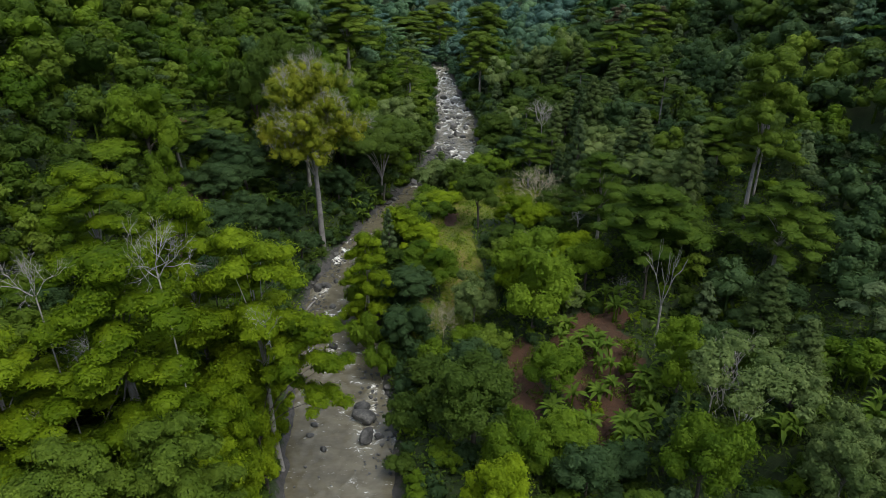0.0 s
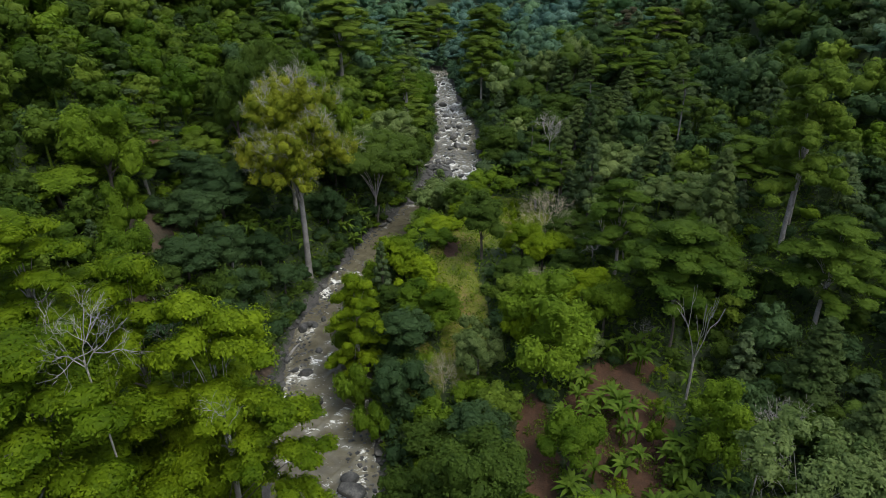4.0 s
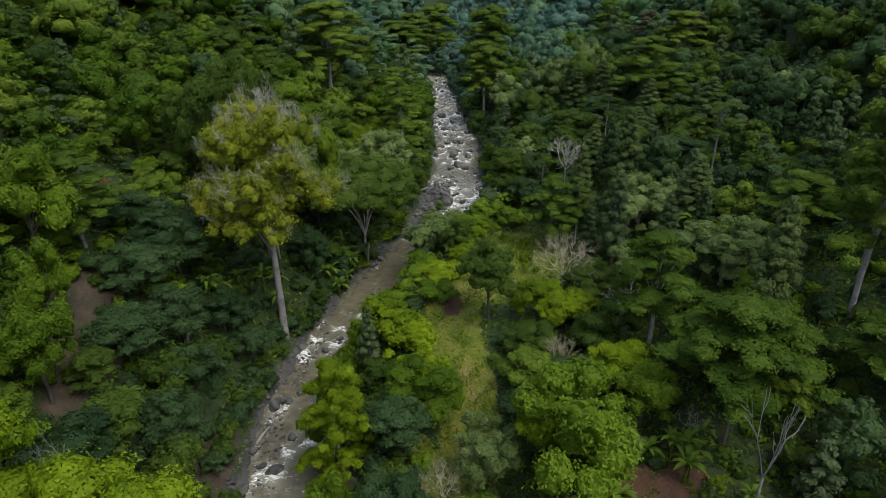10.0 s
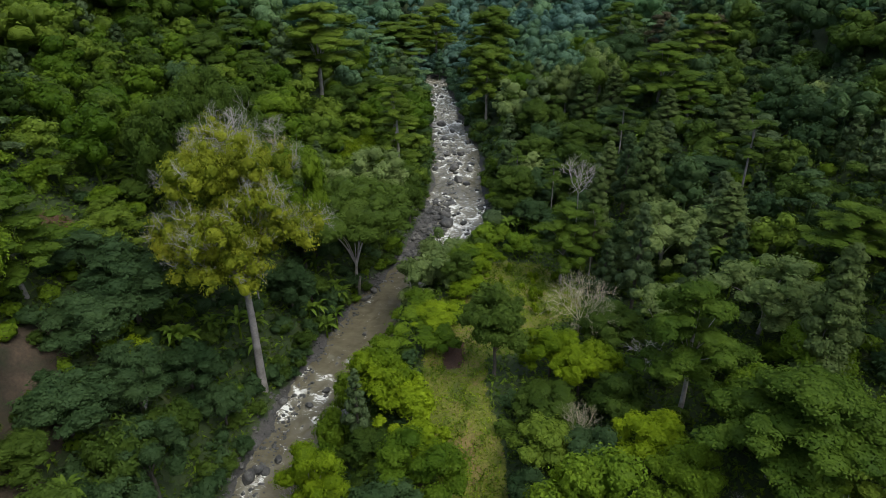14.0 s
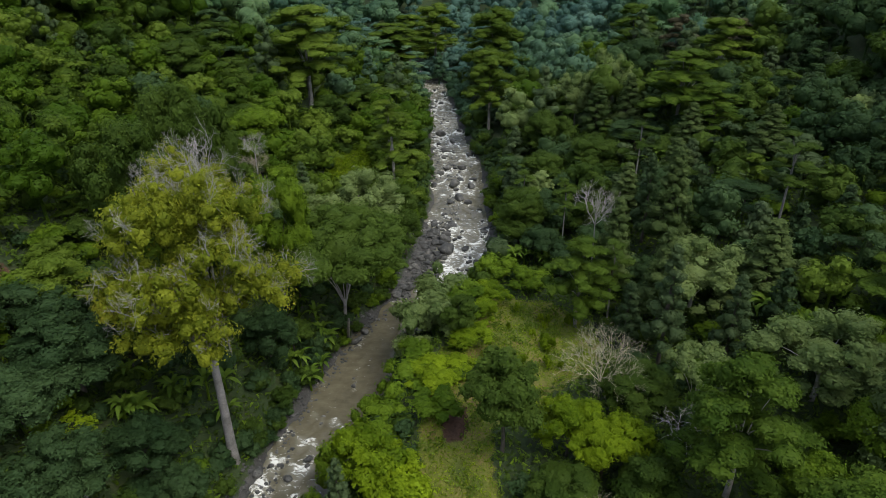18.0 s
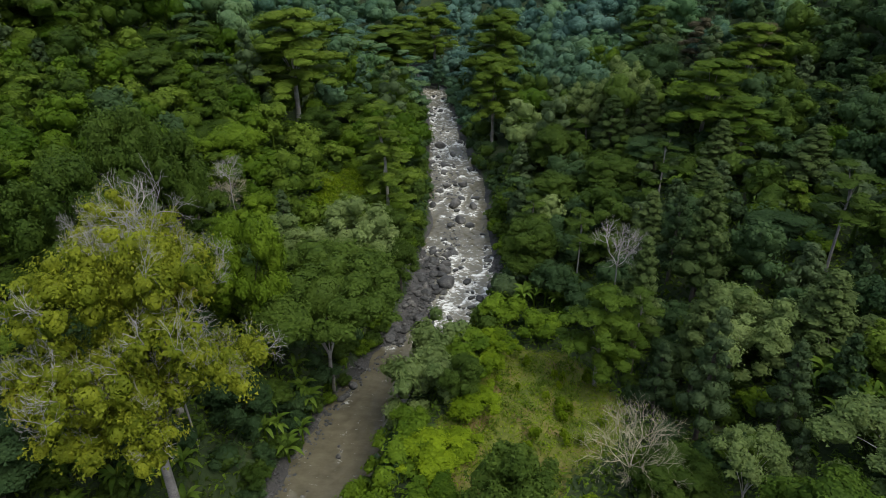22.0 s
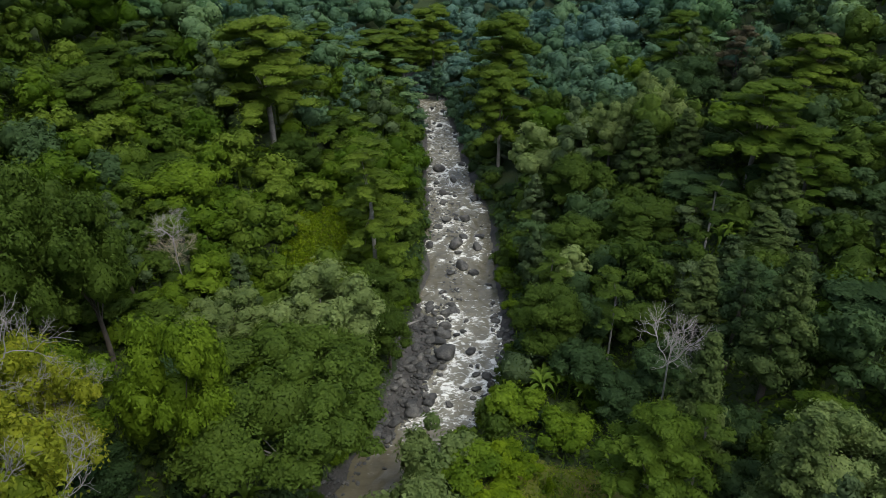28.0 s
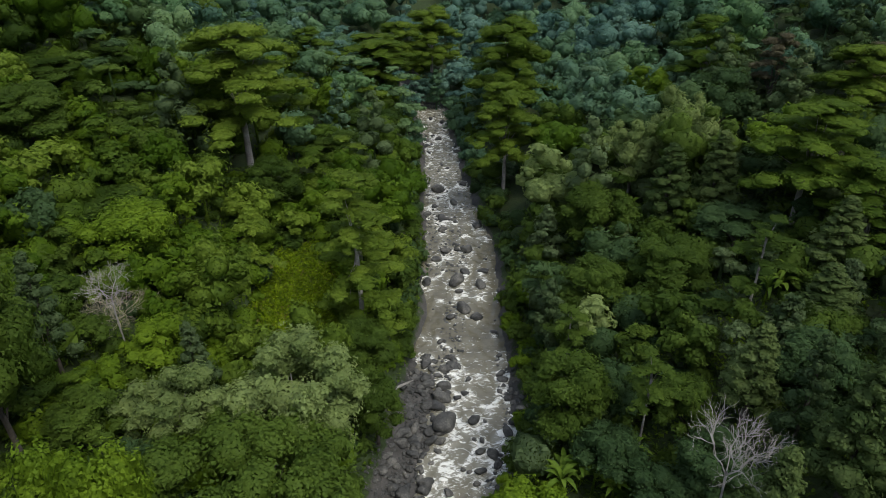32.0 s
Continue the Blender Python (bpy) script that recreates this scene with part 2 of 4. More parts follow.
def land(x, y):
    x, y = np.asarray(x, float), np.asarray(y, float)
    xl, xr = np.interp(y, *BANK_L) + 0.5 * wave(y, y, 0.45), np.interp(y, *BANK_R) + 0.5 * wave(y + 40, y, 0.4)
    dl, dr = np.maximum(xl - x, 0), np.maximum(x - xr, 0)
    steep = np.interp(y, [30, 60, 82, 105, 200], [0.7, 0.85, 0.85, 0.45, 0.42])
    left = np.interp(dl, [0, 2, 4], [0, 2.2, 2.8]) + steep * np.minimum(np.maximum(dl - 2.5, 0), 22) + 0.48 * np.maximum(dl - 24.5, 0)
    terrace = np.interp(y, [30, 50, 60, 76, 90, 105, 115, 200], [1.5, 2.0, 3.2, 4.8, 4.3, 3, 2.2, 2.0])
    foot = np.interp(y, [40, 50, 75, 90, 105, 115, 240], [24, 24, 22, 15, 9, 6, 6])
    right = terrace * np.clip(dr / 3, 0, 1) ** 0.7 + 0.33 * np.maximum(x - foot, 0) + 0.25 * np.maximum(x - foot - 35, 0)
    inside = np.clip(np.minimum(x - xl, xr - x) / 1.2, 0, 1)
    rough = np.clip((dl + dr) / 8, 0, 1) * (0.9 * wave(x, y, 0.09) + 0.35 * wave(x + 9, y, 0.31))
    far = 0.35 * np.maximum(y - 225, 0)
    z = water_level(y) + left + right + far - 0.7 * inside * (1 - 1.15 * stone_bar(x, y, xl, xr)) + rough
    out = np.maximum(np.maximum(np.abs(x) - 150, y - 420), 0)
    return np.where(out > 0, np.minimum(z, 110), z)


def land_at(x, y):
    return float(land(x, y))


def mesh_from(name, verts, faces, mats, index=None, smooth=False, tone=None):
    me = bpy.data.meshes.new(name)
    verts = np.asarray(verts, dtype=np.float32)
    me.vertices.add(len(verts))
    me.vertices.foreach_set("co", verts.ravel())
    sizes = np.array([len(f) for f in faces]) if not isinstance(faces, np.ndarray) else np.full(len(faces), faces.shape[1])
    flat = np.concatenate([np.asarray(f) for f in faces]) if not isinstance(faces, np.ndarray) else faces.ravel()
    me.loops.add(len(flat))
    me.loops.foreach_set("vertex_index", flat.astype(np.int32))
    me.polygons.add(len(sizes))
    me.polygons.foreach_set("loop_start", np.concatenate([[0], np.cumsum(sizes)[:-1]]).astype(np.int32))
    for m in mats:
        me.materials.append(m)
    if index is not None:
        me.polygons.foreach_set("material_index", np.asarray(index, dtype=np.int32))
    me.polygons.foreach_set("use_smooth", np.full(len(sizes), smooth))
    if tone is not None:
        me.attributes.new("tone", "FLOAT", "POINT").data.foreach_set("value", np.broadcast_to(tone, len(verts)).astype(np.float32))
    me.update(calc_edges=True)
    me.validate()
    return me


def grid_faces(nx, ny):
    i = np.arange(nx * ny).reshape(ny, nx)
    return np.stack([i[:-1, :-1], i[:-1, 1:], i[1:, 1:], i[1:, :-1]], -1).reshape(-1, 4)


def axis(lo, hi, step, far_lo, far_hi):
    mid = np.arange(lo, hi + 0.01, step)
    a = lo - np.cumsum(step * 1.3 ** np.arange(1, 40)); b = hi + np.cumsum(step * 1.3 ** np.arange(1, 40))
    return np.concatenate([a[a > far_lo][::-1], mid, b[b < far_hi]])


MEADOW_SPOTS = [(6.5, 91, 6.5, 7.5), (0.2, 78, 2.6, 12), (3.5, 84, 4.0, 5), (1.5, 66, 2.4, 9), (-13, 122.5, 3.6, 8), (-2.3, 59, 1.6, 5), (-34, 116, 5, 5), (-40, 163, 5, 6)]
SOIL_SPOTS = [(0.1, 79.0, 0.75, 2.2), (14, 53, 4.5, 7), (7, 51, 1.6, 6), (12, 44, 3, 3), (16, 60, 2.5, 2), (-32.3, 81.5, 1.3, 1.6), (-35, 115, 1.0, 1.0)]
CLIFF_SPOTS = [(-29.2, 69, 2.4, 3.6), (-27.5, 64, 2.4, 3.2), (-26.0, 60, 2.0, 2.4), (-18.2, 61, 1.2, 6)]


def in_spots(x, y, spots, wob=0.25):
    hit = np.zeros(np.shape(x), bool)
    for cx, cy, rx, ry in spots:
        hit |= ((x - cx) / rx) ** 2 + ((y - cy) / ry) ** 2 < 1 + wob * wave(x, y, 0.9) + 0.15 * wave(x, y, 2.3)
    return hit


def spot_depth(x, y, spots):
    """1 well inside the spots, 0.45 on their edge, 0 outside."""
    best = np.zeros(np.shape(x))
    for cx, cy, rx, ry in spots:
        best = np.maximum(best, 0.45 + 1.6 * (1 - np.sqrt(((x - cx) / rx) ** 2 + ((y - cy) / ry) ** 2)))
    return np.clip(best, 0, 1)


def build_ground():
    xs, ys = axis(-48, 44, 0.9, -1800, 1800), axis(28, 150, 0.9, -1500, 2600)
    X, Y = np.meshgrid(xs, ys)
    Z = land(X, Y)
    F = grid_faces(len(xs), len(ys))
    V = np.stack([X, Y, Z], -1).reshape(-1, 3)
    me = mesh_from("ground", V, F, [GROUND], None, True)
    bank = np.minimum(X - np.interp(Y, *BANK_L), np.interp(Y, *BANK_R) - X)
    for key, value in (("meadow", spot_depth(X, Y, MEADOW_SPOTS)), ("soil", spot_depth(X, Y, SOIL_SPOTS)), ("cliff", spot_depth(X, Y, CLIFF_SPOTS)), ("gravel", np.clip(0.6 + bank * 0.5, 0, 1))):
        me.attributes.new(key, "FLOAT", "POINT").data.foreach_set("value", value.ravel().astype(np.float32))
    ob = new("ground", me)
    tagged(ob, "wooded valley ground with leaf litter, grass and red soil", "ground", kind="structure")


STONES = []  # x, y, size of the boulders that stand in the water
LEDGES = [(40.6, 0.7), (41.4, 0.5), (50.0, 0.6), (52.1, 0.8), (53.6, 0.8), (56.4, 0.9), (58.4, 0.9), (59.6, 0.6), (61.8, 0.8), (66.0, 0.9), (67.0, 0.5), (76.3, 0.6), (78.4, 0.7), (80.5, 0.8), (82.6, 0.7), (84.6, 0.7), (103.4, 0.5), (106.8, 0.6), (108.6, 0.9), (110.5, 0.9), (112.4, 0.8), (115.4, 0.8), (117.4, 0.7), (120.0, 0.55), (125.0, 0.5), (131.8, 0.9),
          (135.8, 0.9), (139.0, 0.5), (143.5, 0.6), (147.0, 0.5), (151.5, 0.7), (158.0, 0.6), (166.0, 0.9), (170.5, 0.8), (176.0, 0.9), (181.5, 0.8)]


def rapid_at(x, y):
    """How broken the water is: a little everywhere on the steep reaches, most on the ledges and behind stones."""
    base = np.interp(y, [38, 50, 60, 68, 71, 75, 81, 85, 102, 106, 122, 127, 133, 150, 165, 185],
                     [0.12, 0.2, 0.3, 0.25, 0.1, 0.3, 0.3, 0.12, 0.1, 0.46, 0.46, 0.2, 0.3, 0.46, 0.62, 0.66])
    r = base.copy()
    for ly, s in LEDGES:
        d = y - ly - 0.8 * np.sin(x * 1.1 + ly * 2.1) - 0.4 * np.sin(x * 2.7 + ly)
        gate = np.clip(0.35 + 0.7 * np.sin(x * 0.75 + ly * 5.3) + 0.5 * np.sin(x * 2.9 + ly * 3.1), 0, 1)
        r += s * np.interp(ly, [45, 62, 66], [0.45, 0.6, 1.0]) * gate * np.exp(-(np.maximum(d, 0) / 0.25) ** 2 - (np.minimum(d, 0) / 0.8) ** 2)
    for bx, by, s in STONES:
        near = np.abs(y - by) < 4
        dx, dy = (x[near] - bx) / (0.55 * s), (y[near] - by) / s
        r[near] += (0.25 + base[near]) * np.exp(-np.abs(dx) ** 3) * np.where(dy > 0, np.exp(-(dy / 0.65) ** 2), np.exp(-(dy / 1.3) ** 2))
    xl, xr = np.interp(y, *BANK_L), np.interp(y, *BANK_R)
    return np.clip(r, 0, 1.1) * (1 - 0.7 * stone_bar(x, y, xl, xr))


def build_water():
    us, ys = np.linspace(-0.12, 1.12, 66), np.concatenate([np.arange(-120, 30, 3.0), np.arange(30, 262, 0.22)])
    U, Y = np.meshgrid(us, ys)
    xl, xr = np.interp(Y, *BANK_L), np.interp(Y, *BANK_R)
    X = xl + (xr - xl) * U
    R = rapid_at(X, Y)
    amp = 0.025 + 0.11 * np.minimum(R, 1)
    Z = water_level(Y) - 0.06 + amp * (wave(X * 1.0, Y, 2.2) + 0.6 * wave(X + 3, Y, 4.6)) + 0.05 * R
    me = mesh_from("river", np.stack([X, Y, Z], -1).reshape(-1, 3), grid_faces(len(us), len(ys)), [WATER], None, True)
    at = me.attributes.new("rapid", "FLOAT", "POINT")
    at.data.foreach_set("value", R.ravel().astype(np.float32))
    tagged(new("river", me), "shallow grey-brown river with white rapids between boulders", "river", kind="structure")


build_ground()

# ---- plants: pieces ----
rng = np.random.default_rng(7)
shade_rng = np.random.default_rng(11)  # how light or dark a tree or tuft of leaves is
_bm = bmesh.new()
bmesh.ops.create_icosphere(_bm, subdivisions=1, radius=1)
PEB_V = np.array([v.co[:] for v in _bm.verts]); PEB_F = np.array([[v.index for v in f.verts] for f in _bm.faces])
_bm.free()
_bm = bmesh.new()
bmesh.ops.create_icosphere(_bm, subdivisions=2, radius=0.5)
MID_V = np.array([v.co[:] for v in _bm.verts]); MID_F = np.array([[v.index for v in f.verts] for f in _bm.faces])
_bm.free()
_bm = bmesh.new()
bmesh.ops.create_icosphere(_bm, subdivisions=3, radius=1)
ROCK_V = np.array([v.co[:] for v in _bm.verts]); ROCK_F = np.array([[v.index for v in f.verts] for f in _bm.faces])
_bm.free()


def unit(a):
    return a / np.maximum(np.linalg.norm(a, axis=-1, keepdims=True), 1e-9)


def leaves(P, N, length, width):
    """Small pointed leaf sprays at P, facing along N."""
    n = len(P)
    N = unit(N)
    u = unit(np.cross(N, rng.normal(size=(n, 3))))
    v = np.cross(N, u)
    L = (length * rng.uniform(0.6, 1.4, n))[:, None]; W = (width * rng.uniform(0.7, 1.4, n))[:, None]
    V = np.stack([P - u * L * 0.45 + v * W * 0.5, P - u * L * 0.45 - v * W * 0.5, P + u * L * 0.55 - N * L * 0.15], 1)
    return V.reshape(-1, 3), np.arange(3 * n).reshape(-1, 3)


class Bag:
    """Vertices and faces gathered for one mesh."""

    def __init__(self):
        self.v, self.f, self.t, self.n = [], [], [], 0

    def put(self, V, F, tone=0.5):
        self.v.append(V); self.f.extend((np.asarray(F) + self.n).tolist()); self.n += len(V)
        self.t.append(np.full(len(V), tone))

    def mesh(self, name, mat, smooth=False):
        return mesh_from(name, np.concatenate(self.v), self.f, [mat], None, smooth, np.concatenate(self.t))


def tube(bag, pts, radii, sides=6):
    pts = np.asarray(pts, float)
    d = unit(np.gradient(pts, axis=0))
    a = unit(np.cross(d, np.array([0.31, 0.95, 0.11]))); b = np.cross(d, a)
    ang = np.arange(sides) * 2 * np.pi / sides
    ring = a[:, None] * np.cos(ang)[None, :, None] + b[:, None] * np.sin(ang)[None, :, None]
    V = (pts[:, None] + ring * np.asarray(radii)[:, None, None]).reshape(-1, 3)
    F = []
    for i in range(len(pts) - 1):
        for j in range(sides):
            k = (j + 1) % sides
            F.append([i * sides + j, i * sides + k, (i + 1) * sides + k, (i + 1) * sides + j])
    bag.put(V, F)


def bent(a, b, sag, n=5):
    t = np.linspace(0, 1, n)[:, None]
    a, b = np.asarray(a, float), np.asarray(b, float)
    return a + (b - a) * t + np.sin(t * np.pi) * np.asarray(sag)


def clump(bag, c, r, count, leaf, up=-0.35, flat=1.0, core=0.7, jitter=0.2, tone=0.5):
    """A lobe of foliage: a knobbly leafy body, covered with small tufts of leaf sprays."""
    r3 = np.array([r, r, r * flat])
    tone = tone + shade_rng.uniform(-0.15, 0.15)
    if core:
        V0, F0 = (MID_V * 2, MID_F) if count > 90 else (PEB_V, PEB_F)
        a = rng.uniform(0, 6.28)
        turn = np.array([[math.cos(a), -math.sin(a), 0], [math.sin(a), math.cos(a), 0], [0, 0, 1]])
        bag.put(c + (V0 @ turn) * r3 * min(0.8, core + 0.06) * rng.uniform(0.68, 1.12, (len(V0), 1)), F0, tone - 0.06)
    tufts = max(4, count // 7)
    d = unit(rng.normal(size=(tufts, 3)))
    d[d[:, 2] < up] *= -1
    lift = 0.42 * rng.random(tufts) ** 2 - 0.14
    pick_tuft = np.arange(count) % tufts
    off = rng.normal(size=(count, 3))
    dd = unit(d[pick_tuft] + off * (0.42 / math.sqrt(tufts) + 0.08))
    P = c + dd * r3 * (rng.uniform(0.72, 1.06, (count, 1)) + lift[pick_tuft][:, None])
    N = dd / np.array([1, 1, max(flat, 0.3)]) + off * 0.25 + rng.normal(size=dd.shape) * jitter + np.array([0, 0, 0.3])
    V, F = leaves(P, N, leaf, leaf * 0.75)
    bag.put(V, F, tone)


def clumps_round(R, H, n, base=0.38, size=0.36, seed_up=-0.45):
    hc = H * (1 - (1 - base) / 2); rz = H * (1 - base) / 2
    out = []
    d = unit(rng.normal(size=(n * 3, 3))); d = d[d[:, 2] > seed_up][:n]
    lobe = unit(rng.normal(size=(3, 3)))
    for k in d:
        s = R * size * rng.uniform(0.5, 1.3)
        k = k * (0.97 + 0.25 * max(0.0, float(np.max(lobe @ k))) ** 3 + rng.uniform(-0.22, 0.08))
        out.append((np.array([k[0] * (R - s * 0.8), k[1] * (R - s * 0.8), hc + k[2] * (rz - s * 0.7)]), s, rng.uniform(0.75, 1.0)))
    out.append((np.array([0, 0, hc]), R * 0.5, 0.9))
    return out


def clumps_layered(R, H, n, base=0.5, taper=0.75):
    """Flat feathery sprays in tiers: limbs that spread outwards, each with a row of thin pads and a gap of shade below it."""
    out = []
    limbs = max(4, n // 8)
    for i in range(limbs):
        f = (i + 0.5) / limbs
        h = base + (1 - base) * f + rng.uniform(-0.03, 0.03)
        reach = R * (1 - taper * f ** 2.4) * rng.uniform(0.8, 1.08)
        a = i * 2.39996 + rng.uniform(-0.35, 0.35)
        for k in range(5):
            q = min(1.0, 0.2 + 0.8 * (k + rng.uniform(0.1, 0.9)) / 5)
            side = rng.uniform(-0.34, 0.34) * q
            rise = 0.14 * R * q - 0.20 * R * q ** 3
            s = R * rng.uniform(0.17, 0.29) * (1.1 - 0.25 * q)
            out.append((np.array([math.cos(a + side) * reach * q, math.sin(a + side) * reach * q, H * h + rise - 0.06 * H]), s, rng.uniform(0.28, 0.46)))
    return out


def clumps_cone(R, H, n, base=0.25):
    out = []
    for i in range(n):
        f = (i + 0.5) / n
        h = base + (1 - base) * f ** 0.85
        rad = R * (1 - f) ** 0.75 * rng.uniform(0.45, 0.85)
        a = i * 2.39996
        s = max(0.35, R * (0.52 - 0.32 * f)) * rng.uniform(0.8, 1.2)
        out.append((np.array([math.cos(a) * rad, math.sin(a) * rad, H * h - 0.4 * s]), s, rng.uniform(0.7, 1.0)))
    return out


def clumps_open(R, H, n, base=0.42):
    """A wide emergent crown: several separate heads of small tufts, with gaps."""
    heads = [(0.3, 0.35, 0.86, 0.42), (-0.3, -0.3, 0.84, 0.40), (0.0, 0.1, 0.90, 0.42), (-0.52, 0.15, 0.80, 0.42), (0.48, -0.1, 0.76, 0.40), (0.1, -0.55, 0.70, 0.40), (-0.2, 0.6, 0.82, 0.38), (-0.62, -0.4, 0.62, 0.34), (0.66, 0.42, 0.64, 0.32), (-0.55, -0.35, 0.68, 0.34), (0.5, 0.1, 0.66, 0.34), (0.15, -0.5, 0.56, 0.36), (-0.45, 0.1, 0.58, 0.38), (0.35, 0.4, 0.58, 0.36), (0.05, -0.25, 0.66, 0.42), (-0.2, 0.2, 0.72, 0.4), (0.3, -0.35, 0.6, 0.36), (-0.3, -0.45, 0.56, 0.34)]
    out = []
    for i in range(n):
        hx, hy, hz, hr = heads[i % len(heads)]
        d = unit(rng.normal(size=3)); d[2] = abs(d[2]) - 0.25
        k = rng.uniform(0.5, 1.0)
        s = R * rng.uniform(0.1, 0.21)
        out.append((np.array([(hx + d[0] * hr * k) * R * 0.95, (hy + d[1] * hr * k) * R * 0.95, H * hz + d[2] * hr * k * R * 0.8]), s, rng.uniform(0.5, 0.8)))
    return out


def wood(cl, H, thick, fork=0.35, limbs=9, lean=(0, 0), twin=0):
    """Trunk and limbs that reach into the given tufts."""
    bag = Bag()
    top = H * fork
    line = bent((0, 0, -0.6), (lean[0], lean[1], top), (thick * 0.6, -thick * 0.4, 0), 6)
    tube(bag, line, np.linspace(thick * 1.25, thick * 0.8, 6) * np.array([1.25, 1.05, 1, 1, 1, 1]), 8)
    if twin:
        tube(bag, bent((0, 0, -0.5), (lean[0] + twin, lean[1] + twin * 0.3, top), (thick, 0, 0), 6), np.linspace(thick, thick * 0.6, 6), 7)
    order = sorted(cl, key=lambda c: -c[1])[:limbs]
    for c, s, _ in order:
        st = line[-1] * np.array([1, 1, rng.uniform(0.75, 1.0)])
        k = (c - st) * 0.95
        tube(bag, bent(st, st + k, (-k[0] * 0.12, -k[1] * 0.12, abs(k[2]) * 0.05 + 0.1), 5), np.linspace(thick * 0.38, thick * 0.07, 5), 5)
    return bag


def branching(bag, start, direction, length, radius, depth, spread=0.62, tips=None):
    end = start + direction * length
    mid = (start + end) / 2 + rng.normal(size=3) * length * 0.07
    tube(bag, [start, mid, end], [radius, radius * 0.85, radius * 0.65], 3 if depth < 3 else 5)
    if depth == 0:
        return
    for _ in range(3 if depth > 1 else 2):
        d = unit(direction + rng.normal(size=3) * spread + np.array([0, 0, 0.12]))
        branching(bag, start + (end - start) * rng.uniform(0.65, 1.0), d, length * rng.uniform(0.62, 0.86), radius * 0.68, depth - 1, spread)


# ---- plants: kinds. Each is built once, then copied ----
def thing(name, label, category, group=""):
    return tagged(new(name), label, category, group)


def part(name, me, parent, label=""):
    ob = new(name, me)
    ob.parent = parent
    if label:
        ob["label"] = label
    return ob


KINDS = {}


def kind(key, label, leaf_key, cl, H, R, thick, count, leaf, bark=BARK_DARK, up=-0.35, fork=0.35, limbs=9, twin=0, name="tree", category="tree", group="forest trees", core=0.7, twigs=0, twig_size=0.13):
    bag = Bag()
    for c, s, fl in cl:
        clump(bag, c, s, count, leaf, up, fl, core)
    e = thing(name, label, category, group)
    part("trunk", wood(cl, H, thick, fork, limbs, twin=twin).mesh("trunk", bark, True), e)
    part("crown", bag.mesh("crown", LEAF[leaf_key], True), e)
    if twigs:
        for c, s, _ in [cl[int(i)] for i in rng.permutation(len(cl))[:twigs]]:
            tb = Bag()
            branching(tb, c * np.array([0.92, 0.92, 0.98]), unit(np.array([c[0], c[1], R * 0.5])), R * twig_size, 0.028, 4)
            part("bare_branch", tb.mesh("bare_branch", TWIG), e, "leafless grey twigs")
    KINDS.setdefault(key, []).append((e, R, H, bag))
    return e


def plant(key, x, y, top, radius, turn=None, sink=0.15):
    """A copy of a kind: at x, y on the ground, with its top at that height and that crown radius."""
    e, R, H, _ = KINDS[key][int(rng.integers(len(KINDS[key])))]
    z = land_at(x, y) - sink
    a = rng.uniform(0, 360) if turn is None else turn
    s, h = radius / R, max(top - z, 1.2) / H
    return copy_thing(e, pose(x, y, z, 0, 0, a) @ Matrix.Diagonal((s, s, h, 1)))


for n in range(2):
    kind("layered_bright", "spreading feathery tree with flat yellow-green foliage layers", "bright", clumps_layered(6.5, 15, 190, 0.22), 15, 6.5, 0.26, 150, 0.2, BARK, -0.1, 0.55, 16, twigs=2, twig_size=0.18)
    kind("layered_mid", "broad flat-layered tree with mid-green feathery foliage", "moss", clumps_layered(5.5, 13, 150, 0.42), 13, 5.5, 0.22, 120, 0.22, BARK, -0.1, 0.45, 14)
    kind("round_fresh", "leafy tree with bright green rounded tufts", "fresh", clumps_round(3.2, 8, 26, 0.15, 0.36), 8, 3.2, 0.16, 330, 0.21)
    kind("round_mid", "broadleaf tree with dense mid-green rounded crown", "mid", clumps_round(3.6, 10, 30, 0.2, 0.35), 10, 3.6, 0.2, 330, 0.22)
    kind("round_dark", "broadleaf tree with dense dark green crown", "dark", clumps_round(3.6, 10, 30, 0.2, 0.35), 10, 3.6, 0.2, 330, 0.22)
    kind("cone_grey", "slender upright tree with dull grey-green foliage", "dusty", clumps_cone(2.1, 12, 40), 12, 2.1, 0.16, 160, 0.21, fork=0.8)
    kind("tall_soft", "tall riverbank tree, yellowish green from foot to top", "soft", clumps_layered(3.6, 17, 190, 0.18, 0.6), 17, 3.6, 0.18, 110, 0.2, BARK, fork=0.6, limbs=4)
    for lk, words in (("fresh", "bright green"), ("mid", "mid-green"), ("dark", "dark green"), ("soft", "yellowish green"), ("pale", "grey-green")):
        kind("fill_" + lk, "forest tree with uneven " + words + " crown", lk, clumps_round(3.2, 8.5, 22, 0.2, 0.37), 8.5, 3.2, 0.15, 210, 0.25, limbs=4)
        kind("shrub_" + lk, "dense leafy shrub with " + words + " foliage", lk, clumps_round(2.0, 3.2, 15, 0.05, 0.38, -0.2), 3.2, 2.0, 0.06, 130, 0.22, name="shrub", category="shrub", group="shrubs", limbs=3)
    kind("fill_layered", "forest tree with flat mid-green leaf layers", "moss", clumps_layered(4.5, 10, 80, 0.4), 10, 4.5, 0.17, 95, 0.24, BARK, -0.1, 0.42, 5)
    kind("fill_cone", "narrow forest tree with dull grey-green leaves", "grey", clumps_cone(2.1, 12, 30), 12, 2.1, 0.16, 100, 0.2, fork=0.8, limbs=3)
kind("shrub_bright", "drooping yellow-green shrub in fresh leaf", "bright", clumps_round(2.4, 4.5, 26, 0.05, 0.32, -0.3), 4.5, 2.4, 0.07, 190, 0.22, name="shrub", category="shrub", group="shrubs", limbs=4)
